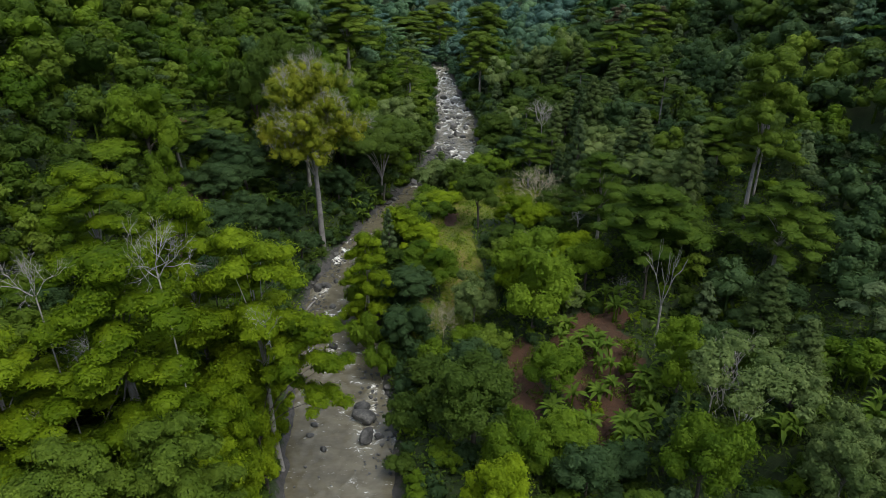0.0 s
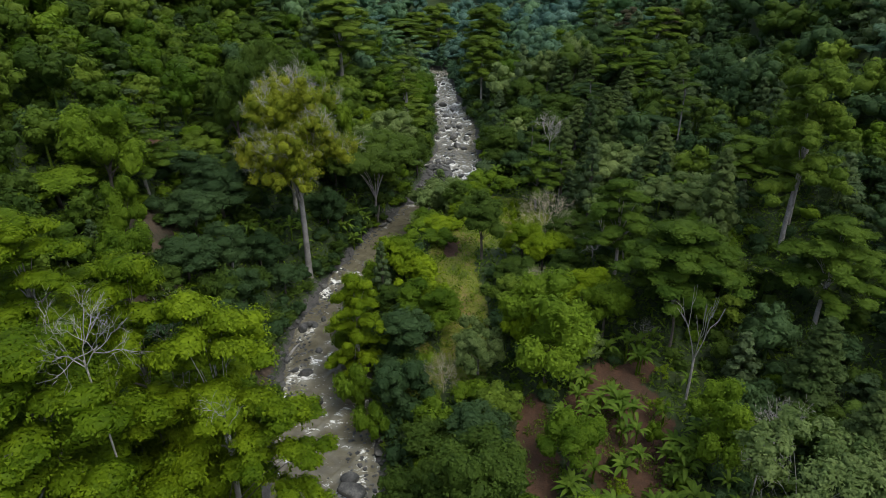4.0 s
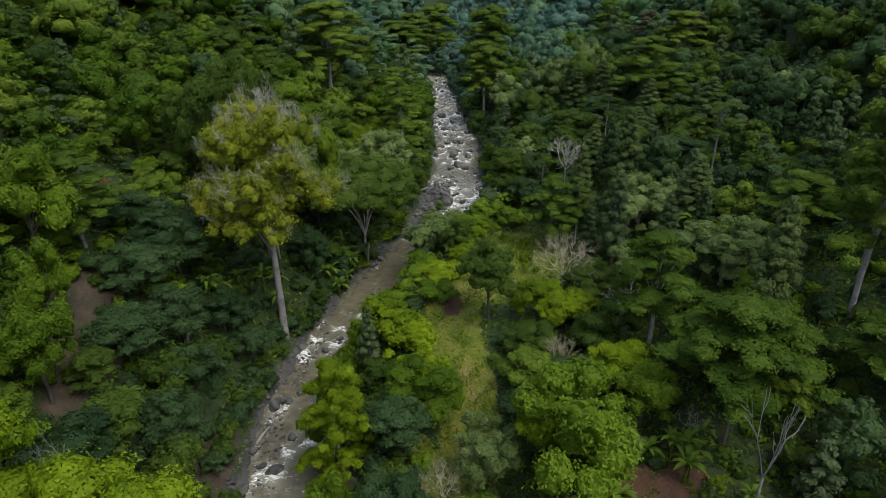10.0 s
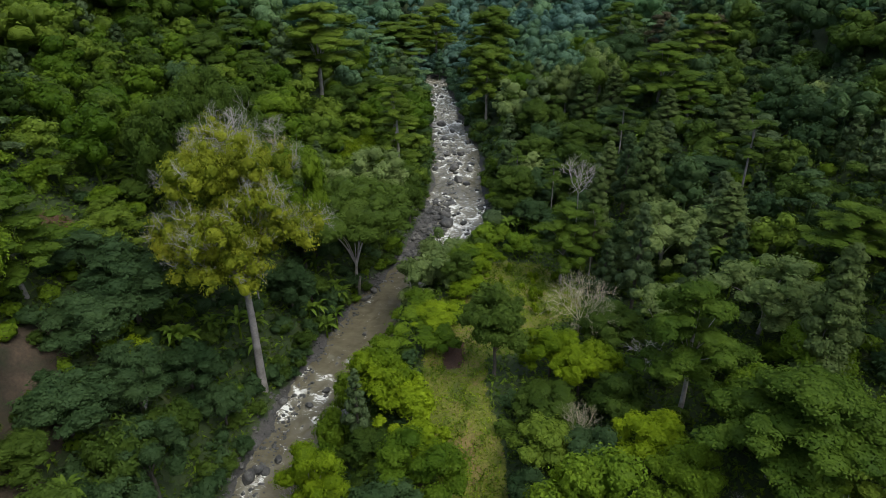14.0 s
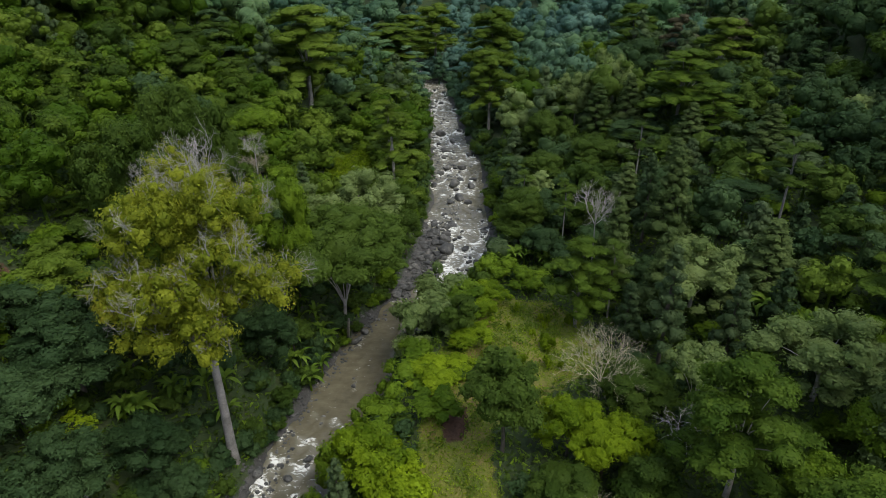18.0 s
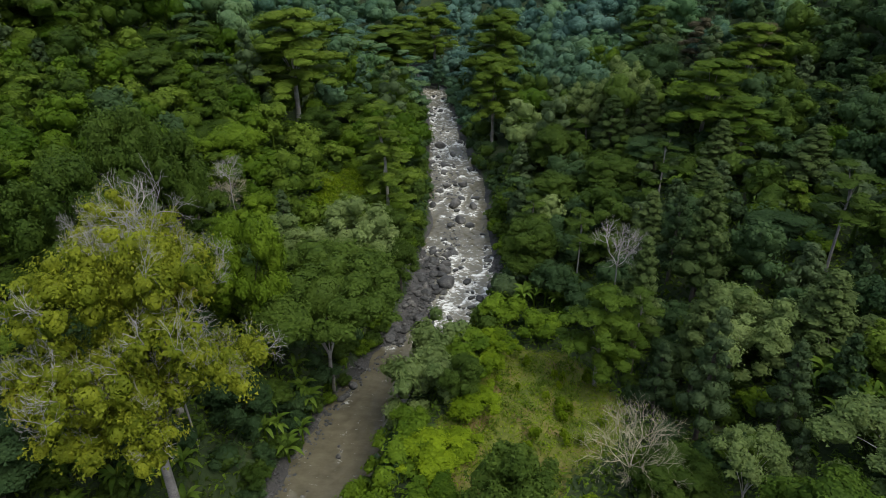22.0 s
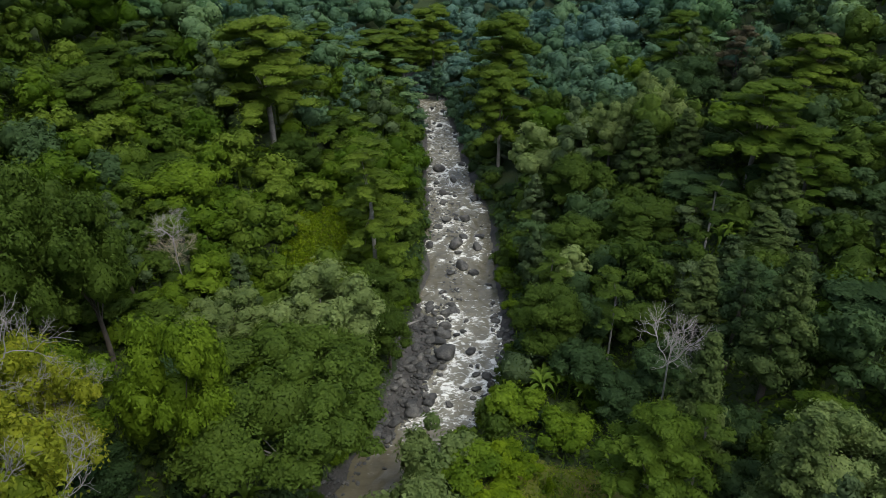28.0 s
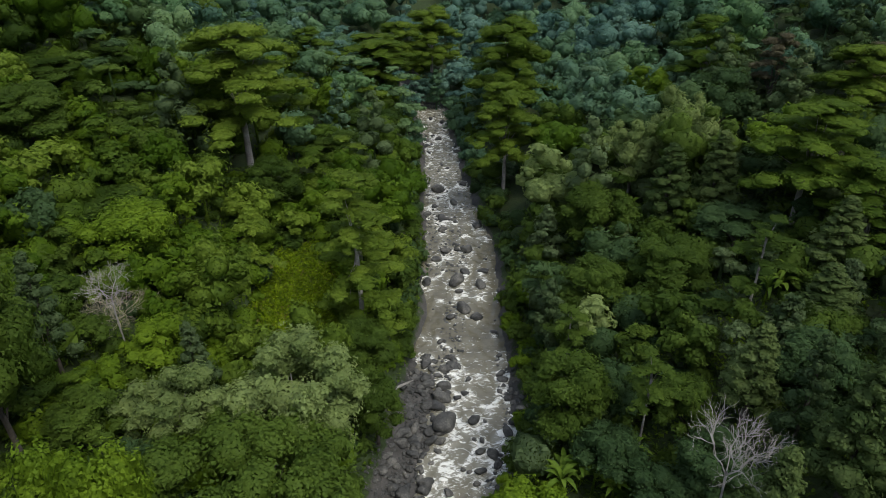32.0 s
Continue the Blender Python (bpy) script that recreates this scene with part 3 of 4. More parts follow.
kind("round_bright", "leafy tree with yellow-green foliage in the light", "bright", clumps_round(3.8, 10, 34, 0.12, 0.33), 10, 3.8, 0.18, 330, 0.22)
kind("round_pale", "round-topped tree with pale grey-green leaves", "pale", clumps_round(3.8, 10, 48, 0.1, 0.3), 10, 3.8, 0.18, 260, 0.21, BARK)
kind("umbrella", "tall umbrella-shaped tree with light green leaf layers", "soft", clumps_layered(6, 14, 170, 0.42, 0.6), 14, 6, 0.26, 120, 0.26, BARK, -0.1, 0.5, 12)
kind("pale_open", "small tree with pale grey-green leaf heads on bare forked limbs", "pale", clumps_round(3.6, 10, 40, 0.55, 0.23, 0.0)[:-1], 10, 3.6, 0.12, 190, 0.22, TWIG, fork=0.35, limbs=8, twin=1.3, core=0.5)
kind("fork_tree", "spreading tree with moss-green foliage in flat layers", "moss", clumps_layered(6.5, 15, 170, 0.6), 15, 6.5, 0.13, 130, 0.22, BARK_DARK, -0.1, 0.25, 12)
kind("olive_emergent", "tall emergent tree with pale trunk, ochre-green crown and bare twigs", "olive", clumps_open(7.5, 20, 340, 0.40), 20, 7.5, 0.36, 100, 0.2, BARK, -0.35, 0.5, 16, core=0.42, twigs=70, twig_size=0.13)
kind("dome", "many-stemmed broad tree with feathery green dome over the river bank", "mid", clumps_round(5.4, 11, 80, 0.56, 0.2, -0.1), 11, 5.4, 0.14, 230, 0.2, BARK, -0.2, fork=0.3, twin=2.2)
kind("layered_high", "tall flat-topped tree with yellow-green layers over bare limbs", "bright", clumps_layered(5.4, 15, 130, 0.6, 0.55), 15, 5.4, 0.22, 170, 0.19, TWIG, -0.1, 0.5, 12, twigs=3, twig_size=0.2)
kind("leaning_bright", "leaning tree with a yellow-green bough over the river", "bright", [(c + np.array([4.2, 0.3, 0]), s, f) for c, s, f in clumps_layered(3.6, 12, 90, 0.6, 0.5)], 12, 3.6, 0.12, 150, 0.2, BARK_DARK, -0.1, 0.35, 4)
kind("pole_tree", "slender tall tree with a long pale trunk and small green top", "mid", clumps_layered(2.6, 14, 72, 0.55, 0.6), 14, 2.6, 0.09, 95, 0.2, BARK, -0.1, 0.8, 7)
kind("rust_tree", "tree with thin brownish crown", "rust", clumps_layered(3.6, 10, 90, 0.5), 10, 3.6, 0.2, 110, 0.24)
kind("meadow_tree", "upright tree with bare stem and dull green crown on grass", "mid", clumps_round(2.9, 9, 30, 0.24, 0.36), 9, 2.9, 0.14, 260, 0.2, fork=0.35)
kind("sapling", "thin young tree with sparse bright leaves", "bright", clumps_round(1.8, 6, 18, 0.4, 0.28), 6, 1.8, 0.07, 70, 0.2, core=0.4)


def bare_tree(key, label, H, depth, radius, spread, stem=0.36, reach=0.25, limbs=4, wood_mat=TWIG, flare=0.8):
    e = thing("bare_tree", label, "tree", "bare trees")
    tr = Bag()
    tube(tr, bent((0, 0, -0.4), (0.1, 0, H * stem), (0.15, 0.05, 0), 5), np.linspace(radius * 1.3, radius, 5), 7)
    part("trunk", tr.mesh("trunk", wood_mat, True), e)
    for k in range(limbs):
        a = k * 6.4 / limbs + 0.3
        br = Bag()
        branching(br, np.array([0.1, 0, H * (stem - 0.02)]), unit(np.array([math.cos(a) * flare, math.sin(a) * flare, 1.0])), H * reach, radius * 0.6, depth, spread)
        part("branch", br.mesh("branch", wood_mat), e)
    KINDS[key] = [(e, H * 2 * reach, H, tr)]


bare_tree("bare", "leafless pale tree with fine spreading branches", 7, 5, 0.045, 0.5, 0.3, 0.24, 7, BEIGE)
bare_tree("bare_tall", "tall leafless tree with a spreading grey crown", 11, 5, 0.06, 0.6, 0.62, 0.12)
bare_tree("bare_crown", "grey bare limbs that stand out over green foliage", 15, 4, 0.04, 0.55, 0.8, 0.07, 4)
# the fork_tree's own limbs, built apart from its crown
bare_tree("bare_fork", "pale leafless tree with a few thick forked limbs", 9, 2, 0.11, 0.2, 0.42, 0.25, 3, BARK, 0.5)
bare_tree("bare_bush", "leafless grey thicket of thin branches", 5, 4, 0.06, 0.75)


def leaf_blade(name, length, width, arch):
    n = 8
    t = np.linspace(0, 1, n)
    w = width * np.interp(t, [0, 0.08, 0.2, 0.7, 0.92, 1], [0.08, 0.1, 0.9, 1.0, 0.5, 0.03]) / 2
    x = length * (t - 0.12 * t ** 3); z = arch * (1.1 * t - 1.6 * t ** 2.2)
    V = np.concatenate([np.stack([x, w, z + w * 0.35], -1), np.stack([x, 0 * w, z], -1), np.stack([x, -w, z + w * 0.35], -1)])
    F = [[i, i + 1, n + i + 1, n + i] for i in range(n - 1)] + [[n + i, n + i + 1, 2 * n + i + 1, 2 * n + i] for i in range(n - 1)]
    return mesh_from(name, V, F, [LEAF["banana"]], None, True, 0.5)


BLADES = [leaf_blade("leaf", 2.0, 0.42, 1.2), leaf_blade("leaf", 1.7, 0.38, 0.8)]


def banana_kind():
    e = thing("banana_plant", "banana plant with broad arching bright green leaves", "banana plant", "banana plants")
    b = Bag()
    tube(b, [(0, 0, -0.3), (0.03, 0, 0.8), (0.05, 0.03, 1.7)], [0.14, 0.12, 0.09], 7)
    part("stem", b.mesh("stem", LEAF["fresh"], True), e)
    for k in range(9):
        lf = part("leaf", BLADES[k % 2], e)
        lf.matrix_basis = pose(0.05, 0.03, 1.55 + 0.03 * k, 0, -(62 - 5.5 * (k % 5) * 1.7 - 6), k * 137.5)
    KINDS["banana"] = [(e, 2.0, 3.2, b)]


banana_kind()

# ---- the trees that stand out: x, y, height of the top, crown radius ----
TREES_A = {
    "layered_bright": [(-20, 35.5, 24.4, 6.8), (-18.5, 43.5, 23.6, 4.4), (-26.5, 47, 24.6, 5.2), (-25, 31, 20, 5), (-8.5, 61.8, 12.4, 3.2)],
    "layered_high": [(-13.6, 42.3, 21.6, 5.2)],
    "umbrella": [(33.6, 72, 28.2, 4.8), (-18.6, 25.4, 17.8, 4), (-15, 29, 16.4, 4), (5.8, 150.5, 16.8, 5), (7.6, 166, 20.8, 6.6), (-21.5, 141, 25.3, 7.4), (-12.8, 182, 15.2, 7), (37, 137, 24, 5), (-9.5, 189, 16, 5), (-4, 196, 17, 6)],
    "layered_mid": [(29.5, 128.5, 21.6, 6), (31.5, 122, 19, 4.5), (17, 72, 16.6, 4.6), (21.5, 66.5, 13, 4.6), (11.3, 93.6, 12.8, 3.6), (-31, 74, 22.5, 4), (29.5, 156, 23, 5), (33, 62, 17, 5), (34, 84, 17, 4.5), (-21, 174, 18, 4.5)],
    "olive_emergent": [(-16.6, 78.8, 25.0, 6.4), (-19.4, 87, 23.6, 4.4)],
    "meadow_tree": [(3.3, 76.2, 13.6, 2.9)],
    "fork_tree": [(20.2, 61.8, 17.0, 6.0)],
    "dome": [(-10.6, 97.0, 12.6, 7.2)],
    "round_pale": [(20.6, 91.5, 13.8, 3.8), (25.4, 79.3, 14.6, 4.2), (-9.8, 106.6, 14.0, 4.4), (-16.2, 104.6, 13.4, 2.8), (27.5, 36, 11, 3), (30.2, 37.7, 9, 2.4), (18.2, 141, 16, 3.2), (23.4, 141.5, 18.6, 3.4), (2.6, 59.2, 8.6, 2.3)],
    "pale_open": [(22.2, 40.8, 12.2, 4.3), (17.3, 79.8, 11.2, 2.3)],
}
TREES_B = {
    "cone_grey": [(28.2, 119.5, 17, 2.2), (28.8, 53.5, 12.6, 2.4), (26.4, 72, 19.6, 2.3), (21, 101.5, 18, 2.4), (17.6, 90.6, 15.2, 2), (25.8, 90.2, 16.2, 2.6), (28.6, 89.6, 13, 2),
                  (15.2, 98, 14.6, 2), (25.3, 114.5, 14.4, 2.2), (18.5, 108.5, 13.8, 2), (28.2, 45.3, 12.2, 2.2), (24, 133, 17, 2.4), (20, 134, 15.5, 2.4), (34, 112, 19, 2.4)],
    "round_dark": [(23.8, 126.6, 12.8, 3.6), (29.6, 105, 13, 3.5), (28.5, 147, 19.5, 4), (-24.7, 76.4, 16, 3.6)],
    "round_mid": [(2.3, 43, 10.0, 3.8), (0.5, 90.0, 8.8, 1.7), (7.4, 110, 10.2, 3), (11.6, 123, 9.6, 3), (17.7, 122.8, 11.6, 3.4), (13.4, 132.3, 12, 3.4), (10.3, 143.5, 10, 3), (-7.0, 115.3, 8.4, 2.8), (-5.6, 111, 7.4, 2.2), (-26.6, 91.3, 24, 3.3),
                  (-24.6, 98, 25, 3.2), (-22.6, 100.5, 23, 3), (13.6, 80.6, 8.6, 2.8), (6.9, 72, 7.4, 2.6)],
}
TREES_D = {
    # dark crowns added to deepen the shade on the low left slope
    "round_dark": [(-22.5, 70, 12.4, 2.6), (-26, 72.4, 15.4, 3), (-20.6, 74.4, 9.4, 2.2), (-23.5, 84, 15.4, 3), (-20.6, 91.5, 12.4, 3), (-15.8, 88.6, 8.4, 2.3), (-14.6, 96, 9.4, 2.4), (-20, 65, 10.6, 2.4), (-19.6, 60.5, 9.2, 2.4), (-28, 78, 17.5, 3), (-17, 99.5, 12, 2.8)],
    "shrub_pale": [(4.1, 39.3, 4.2, 1.7), (-2.4, 91.8, 8.0, 3.3), (-0.9, 97.4, 7.0, 3.0), (-3.4, 89.4, 5.4, 2.0), (-2.2, 95.8, 5.6, 2.2)],
    "shrub_bright": [(-14.4, 35, 4.6, 1.9), (-14.3, 38, 5.0, 2.0), (-14.6, 41, 4.6, 1.8), (-14.9, 44.2, 5.2, 2.0), (-15.4, 47.6, 5.2, 2.0), (1.4, 88.6, 7.0, 2.1), (2.4, 93.6, 6.2, 1.8), (0.3, 84.6, 6.4, 1.8), (3.6, 97.2, 6.0, 2.0)],
    "shrub_fresh": [(-8.4, 58, 4.6, 2.0), (-9.2, 64, 5.2, 2.2), (-9.6, 68, 5.0, 2.0), (-9.2, 72, 5.0, 2.0), (-8.4, 77, 4.6, 1.8), (-6.4, 54, 3.8, 1.8), (-6.4, 82, 5.0, 1.8)],
}
TREES_C = {
    "tall_soft": [(-7.6, 120.2, 19.4, 3.7), (-8.6, 128, 15, 3), (-11, 140, 14, 3.2)],
    "round_bright": [(-16.4, 34, 11, 3.4), (-16.4, 39.5, 10.5, 2.8), (-17, 29, 11, 3.6), (-17.2, 45, 12, 2.8), (-15.4, 38.6, 12.8, 3.0), (-15.9, 43.6, 13, 3.0), (-15.8, 41.2, 10.5, 2.6), (-15.4, 36.6, 9.5, 2.6), (6.8, 60.2, 11.4, 2.6), (13.2, 67, 9.4, 2.6), (9.9, 74.6, 9.4, 2.2), (7.8, 76.3, 9.9, 2.4), (3.6, 34.8, 8.2, 2.4)],
    "shrub_bright": [(-5.6, 73.8, 9.2, 3.0), (-3.4, 71.5, 8.0, 2.5), (-2.2, 67.6, 7.4, 2.4), (11.6, 75.6, 9.0, 2.0), (-1.6, 83.6, 6.8, 2.4)],
    "round_fresh": [(8.3, 57.6, 13.2, 4.2), (14.4, 63.6, 10.2, 2.6), (9.4, 58.6, 8.6, 2.4), (21.6, 69.4, 11.6, 2.6), (26.4, 72.6, 12.6, 2.6), (-15.5, 94.2, 18.4, 3), (-21.5, 93, 17, 3.4), (-19, 31, 13, 3.6), (-22, 40, 14, 3.6), (-23, 27, 14, 4), (-17, 50, 11, 2.8), (9, 48.5, 7.4, 2.5), (9, 41.5, 6.0, 2.6), (5, 38.8, 8, 2.6), (18.2, 37.2, 9.8, 3), (20.2, 49, 9.4, 2.6), (-2.1, 65.3, 8.4, 3), 
                    (-28.8, 64, 19.6, 1.9), (-32.3, 70, 24.4, 3.5), (-37.3, 101, 20.4, 3.2), (-23.9, 118.3, 17.2, 3.6), (-35, 65.5, 20, 3.5), (-27.4, 59.5, 17.6, 2.6), (-14.4, 101.8, 11.2, 2.8), (-18.6, 106.7, 9.8, 2)],
    "shrub_fresh": [(1.9, 55.8, 4.4, 1.7), (-2.2, 84, 6.6, 2.6), (-1.0, 80, 7.0, 2.2), (1.0, 96, 6.4, 2.4), (7.4, 100.5, 5.8, 2.4), (4.6, 103.5, 5.4, 2.2), (12.5, 82.5, 7.2, 1.8), (-5, 79, 5.4, 2)],
}
for table in (TREES_A, TREES_B, TREES_C, TREES_D):
    for key, rows in table.items():
        for row in rows:
            plant(key, *row)
plant("leaning_bright", -13.9, 39.2, 16.6, 3.6, turn=8)
PLACED = [(r[0], r[1], r[3]) for table in (TREES_A, TREES_B, TREES_C, TREES_D) for rows in table.values() for r in rows]
MORE = {
    "round_mid": [(-36.4, 148, 21.6, 4), (-40, 140, 22, 4), (-35.6, 129, 22.4, 3.6), (-26.7, 123, 15.4, 4), (-17.7, 135, 13.4, 3), (-30.7, 141, 17, 3.6), (-10.8, 158, 11, 4), (-14, 150, 11, 3.5)],
    "shrub_mid": [(3.0, 104.0, 3.8, 1.8), (5.6, 107.8, 4.2, 2.0), (-21.2, 64.2, 10.6, 2.6), (-20, 69, 8.2, 2.4), (-18.8, 58, 7.6, 2.6), (-3.5, 46, 3.6, 2.2), (-2, 51, 4.2, 2.4)],
    "rust_tree": [(35, 150, 22.5, 3.2), (41, 143, 23, 3.2)],
    "pole_tree": [(31, 100, 20.5, 3), (14.5, 94.8, 12.5, 2), (8.4, 116, 10.5, 2), (22, 118, 16.5, 2.4), (36, 76, 21, 3), (12, 108, 12.5, 2)],
    "sapling": [(-23.7, 73, 10.8, 1.5), (-29.4, 66.5, 16.5, 1.3)],
    "bare": [(11.2, 82.4, 11.2, 3.4), (-22.5, 112, 13.6, 2.4), (9, 69.5, 8.6, 1.6), (-0.5, 57.6, 6.2, 1.8)],
    # stood on the camera's side of fork_tree, so that its limbs show
    "bare_fork": [(20.0, 55.6, 14.6, 4.0)],
    "bare_tall": [(13.4, 99.8, 16.2, 2.5), (-21.5, 110.6, 17.0, 2.0)],
    "bare_crown": [(-17.9, 85.6, 26.2, 3.2), (-17.2, 44.6, 20.6, 2.2), (-17.4, 36.6, 25.6, 2.6), (-23.0, 33.6, 24.8, 2.2)],
    "bare_bush": [(22.6, 47, 8.4, 2.6), (24.6, 49, 9.2, 2.2), (18, 62.6, 6.4, 1.6), (15.6, 77, 8, 2.2)],
}
for key, rows in MORE.items():
    for row in rows:
        plant(key, *row)
        PLACED.append((row[0], row[1], row[3]))

def pick_one(keys):
    return keys[int(rng.integers(len(keys)))]


BANANA_SPOTS = [(12.2, 61.5), (17.6, 60.2), (14.3, 53.2), (18.2, 50), (14.4, 44), (33, 46.3), (27.2, 42), (32.4, 41.5), (31, 48), (-21.6, 77), (-19.8, 81), (-13.6, 89.4), (-12.4, 93.8), (-21.4, 61.6),
                (25.8, 86.8), (26.6, 84.6), (26.8, 88.4), (19.6, 136), (13.4, 122.4), (24.8, 119.2), (-18.4, 137), (6.8, 106.2), (9.8, 105.8)]
for bx, by in BANANA_SPOTS:
    for k in range(5):
        x, y = bx + rng.normal() * 1.1 * (k > 0), by + rng.normal() * 1.1 * (k > 0)
        plant("banana", x, y, land_at(x, y) + rng.uniform(2.4, 3.6), rng.uniform(1.3, 1.9), sink=0.05)
for k in range(52):
    x, y = rng.uniform(8, 21), rng.uniform(40, 61)
    plant("banana", x, y, land_at(x, y) + rng.uniform(1.8, 3.0), rng.uniform(1.2, 1.8), sink=0.05)

for k in range(12):
    x, y = rng.uniform(8, 20.5), rng.uniform(42, 60)
    plant(pick_one(("shrub_fresh", "shrub_mid", "sapling")), x, y, land_at(x, y) + rng.uniform(1.0, 2.4), rng.uniform(0.6, 1.2))

for k in range(16):
    x, y = rng.uniform(-30.5, -25.5), rng.uniform(58.5, 71.5)
    plant(pick_one(("shrub_mid", "shrub_dark", "shrub_fresh")), x, y, land_at(x, y) + rng.uniform(0.5, 1.3), rng.uniform(0.4, 0.9))

# ---- the rest of the forest, spread by chance between them ----
KEEP_OUT = [(6.5, 91, 7.0, 8.5), (0.2, 78, 3.2, 13), (3.5, 84, 4.6, 6), (1.5, 66, 2.6, 9), (14.5, 51, 6, 9.5), (7, 51, 2, 6), (-28.0, 65.5, 1.5, 4.5), (-33, 82, 1.8, 2.2), (-13, 122.5, 3.2, 7.5)]


def hill_side(x, y):
    xl, xr = np.interp(y, *BANK_L), np.interp(y, *BANK_R)
    return "L" if x < xl else ("R" if x > xr else "")


def scatter(n, x0, x1, y0, y1, radius, choose, gap=0.62):
    """Random places that keep clear of the river, the clearings and one another."""
    made = 0
    for _ in range(n * 30):
        x, y = rng.uniform(x0, x1), rng.uniform(y0, y1)
        if abs(x) > 0.62 * (y - 2) + 16 + 4:
            continue
        r = rng.uniform(*radius)
        if np.interp(y, *BANK_L) - 0.7 - 0.45 * r < x < np.interp(y, *BANK_R) + 0.7 + 0.45 * r:
            continue
        if any(((x - cx) / (rx + r * 0.4)) ** 2 + ((y - cy) / (ry + r * 0.4)) ** 2 < 1 for cx, cy, rx, ry in KEEP_OUT):
            continue
        if any((x - px) ** 2 + (y - py) ** 2 < (gap * (r + pr)) ** 2 for px, py, pr in PLACED):
            continue
        PLACED.append((x, y, r))
        choose(x, y, r)
        made += 1
        if made >= n:
            return


def pick(table):
    keys = list(table)
    p = np.array([table[k] for k in keys], float)
    return keys[int(rng.choice(len(keys), p=p / p.sum()))]


FAR = {k: Bag() for k in ("mid", "soft", "dark", "fresh", "grey", "pale", "far_mid", "far_soft", "far_dark", "far_fresh", "far_grey", "far_pale", "far_deep")}


def joined_tree(x, y, r, count=52, leaf=0.44):
    """A tree of the woods that nobody could count, added to the joined canopy."""
    # mix by slope; lighter left and darker right also paint in its light
    key = pick({"mid": 1.4, "fresh": 3.0, "soft": 3.8, "dark": 0.4, "grey": 0.4}) if hill_side(x, y) == "L" else pick({"dark": 3.4, "mid": 2.8, "grey": 2.4, "fresh": 0.6, "soft": 0.9, "pale": 0.06})
    z = land_at(x, y)
    H = r * rng.uniform(1.7, 2.8)
    form = rng.random()
    cl = clumps_layered(r * 1.1, H, 40, 0.3) if form < 0.25 else (clumps_cone(r * 0.75, H * 1.25, 16) if key == "grey" else clumps_round(r, H, 13, 0.15, 0.46))
    base = np.array([x, y, z])
    # farther trees take the leaf colours with haze painted in, bluest past y 178
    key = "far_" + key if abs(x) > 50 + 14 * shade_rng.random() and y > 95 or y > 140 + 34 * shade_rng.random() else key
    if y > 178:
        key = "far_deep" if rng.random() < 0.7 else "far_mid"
    tone = shade_rng.uniform(0.1, 0.9)
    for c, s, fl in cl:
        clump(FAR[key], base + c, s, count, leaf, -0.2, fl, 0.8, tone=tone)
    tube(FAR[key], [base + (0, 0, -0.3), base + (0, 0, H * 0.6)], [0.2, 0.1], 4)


def far_tree(x, y, r):
    joined_tree(x, y, r, 30, 0.48)


def forest_tree(x, y, r):
    if abs(x + 4) > 27 or y > 112:
        joined_tree(x, y, r, 56, 0.4)
        return
    # low left slope: dark leaf colours picked in place of the shade there
    if x < -11 and np.interp(y, *BANK_L) - x < 11 and 54 < y < 104:
        key = pick({"fill_dark": 3, "fill_mid": 2})
    elif hill_side(x, y) == "L":
        # lighter leaves here, darker on the right: partly the slopes' light, put in colour
        key = pick({"fill_mid": 3.5, "fill_fresh": 2.5, "fill_soft": 2.5, "fill_dark": 0.3, "fill_layered": 1.4, "fill_cone": 0.5})
    else:
        key = pick({"fill_dark": 4.4, "fill_mid": 3, "fill_cone": 2.6, "fill_layered": 2.2, "fill_soft": 0.7, "round_pale": 0.3})
    tall = {"fill_cone": 3.6, "fill_layered": 2.1, "shrub_fresh": 1.2, "shrub_mid": 1.2}.get(key, 2.0)
    rr = r * {"fill_cone": 0.62, "fill_layered": 1.15}.get(key, 1.0)
    plant(key, x, y, land_at(x, y) + tall * r * rng.uniform(0.8, 1.15), rr)


scatter(190, -46, -4, 34, 135, (1.7, 3.1), forest_tree)
scatter(200, 2, 48, 34, 135, (1.7, 3.1), forest_tree, 0.7)


def low_shrub(x, y, r):
    # dark shrubs here stand in for shade beside the left bank
    if x < -11 and x > np.interp(y, *BANK_L) - 9 and y < 104:
        plant(pick({"shrub_dark": 3, "shrub_mid": 2}), x, y, land_at(x, y) + r * rng.uniform(1.0, 1.6), r)
        return
    key = pick({"shrub_mid": 3, "shrub_fresh": 2}) if hill_side(x, y) == "R" else pick({"shrub_fresh": 3, "shrub_mid": 2})
    plant(key, x, y, land_at(x, y) + r * rng.uniform(1.0, 1.6), r)


for y in np.arange(36, 128, 1.9):
    for side in (-1, 1):
        r = rng.uniform(0.8, 1.5)
        x = np.interp(y, *BANK_L) - rng.uniform(0.3, 1.6) if side < 0 else np.interp(y, *BANK_R) + rng.uniform(0.3, 1.6)
        if side > 0 and 42 < y < 58 or side < 0 and 103 < y < 119 and rng.random() < 0.5:
            continue
        low_shrub(float(x), float(y), r)
for y in np.arange(81, 106, 1.1):
    low_shrub(float(np.interp(y, *BANK_L) - rng.uniform(0.1, 0.9)), float(y), rng.uniform(0.6, 1.1))
scatter(70, -42, 0, 34, 130, (1.0, 1.9), low_shrub, 0.5)
scatter(70, -6, 36, 34, 130, (1.0, 1.9), low_shrub, 0.5)

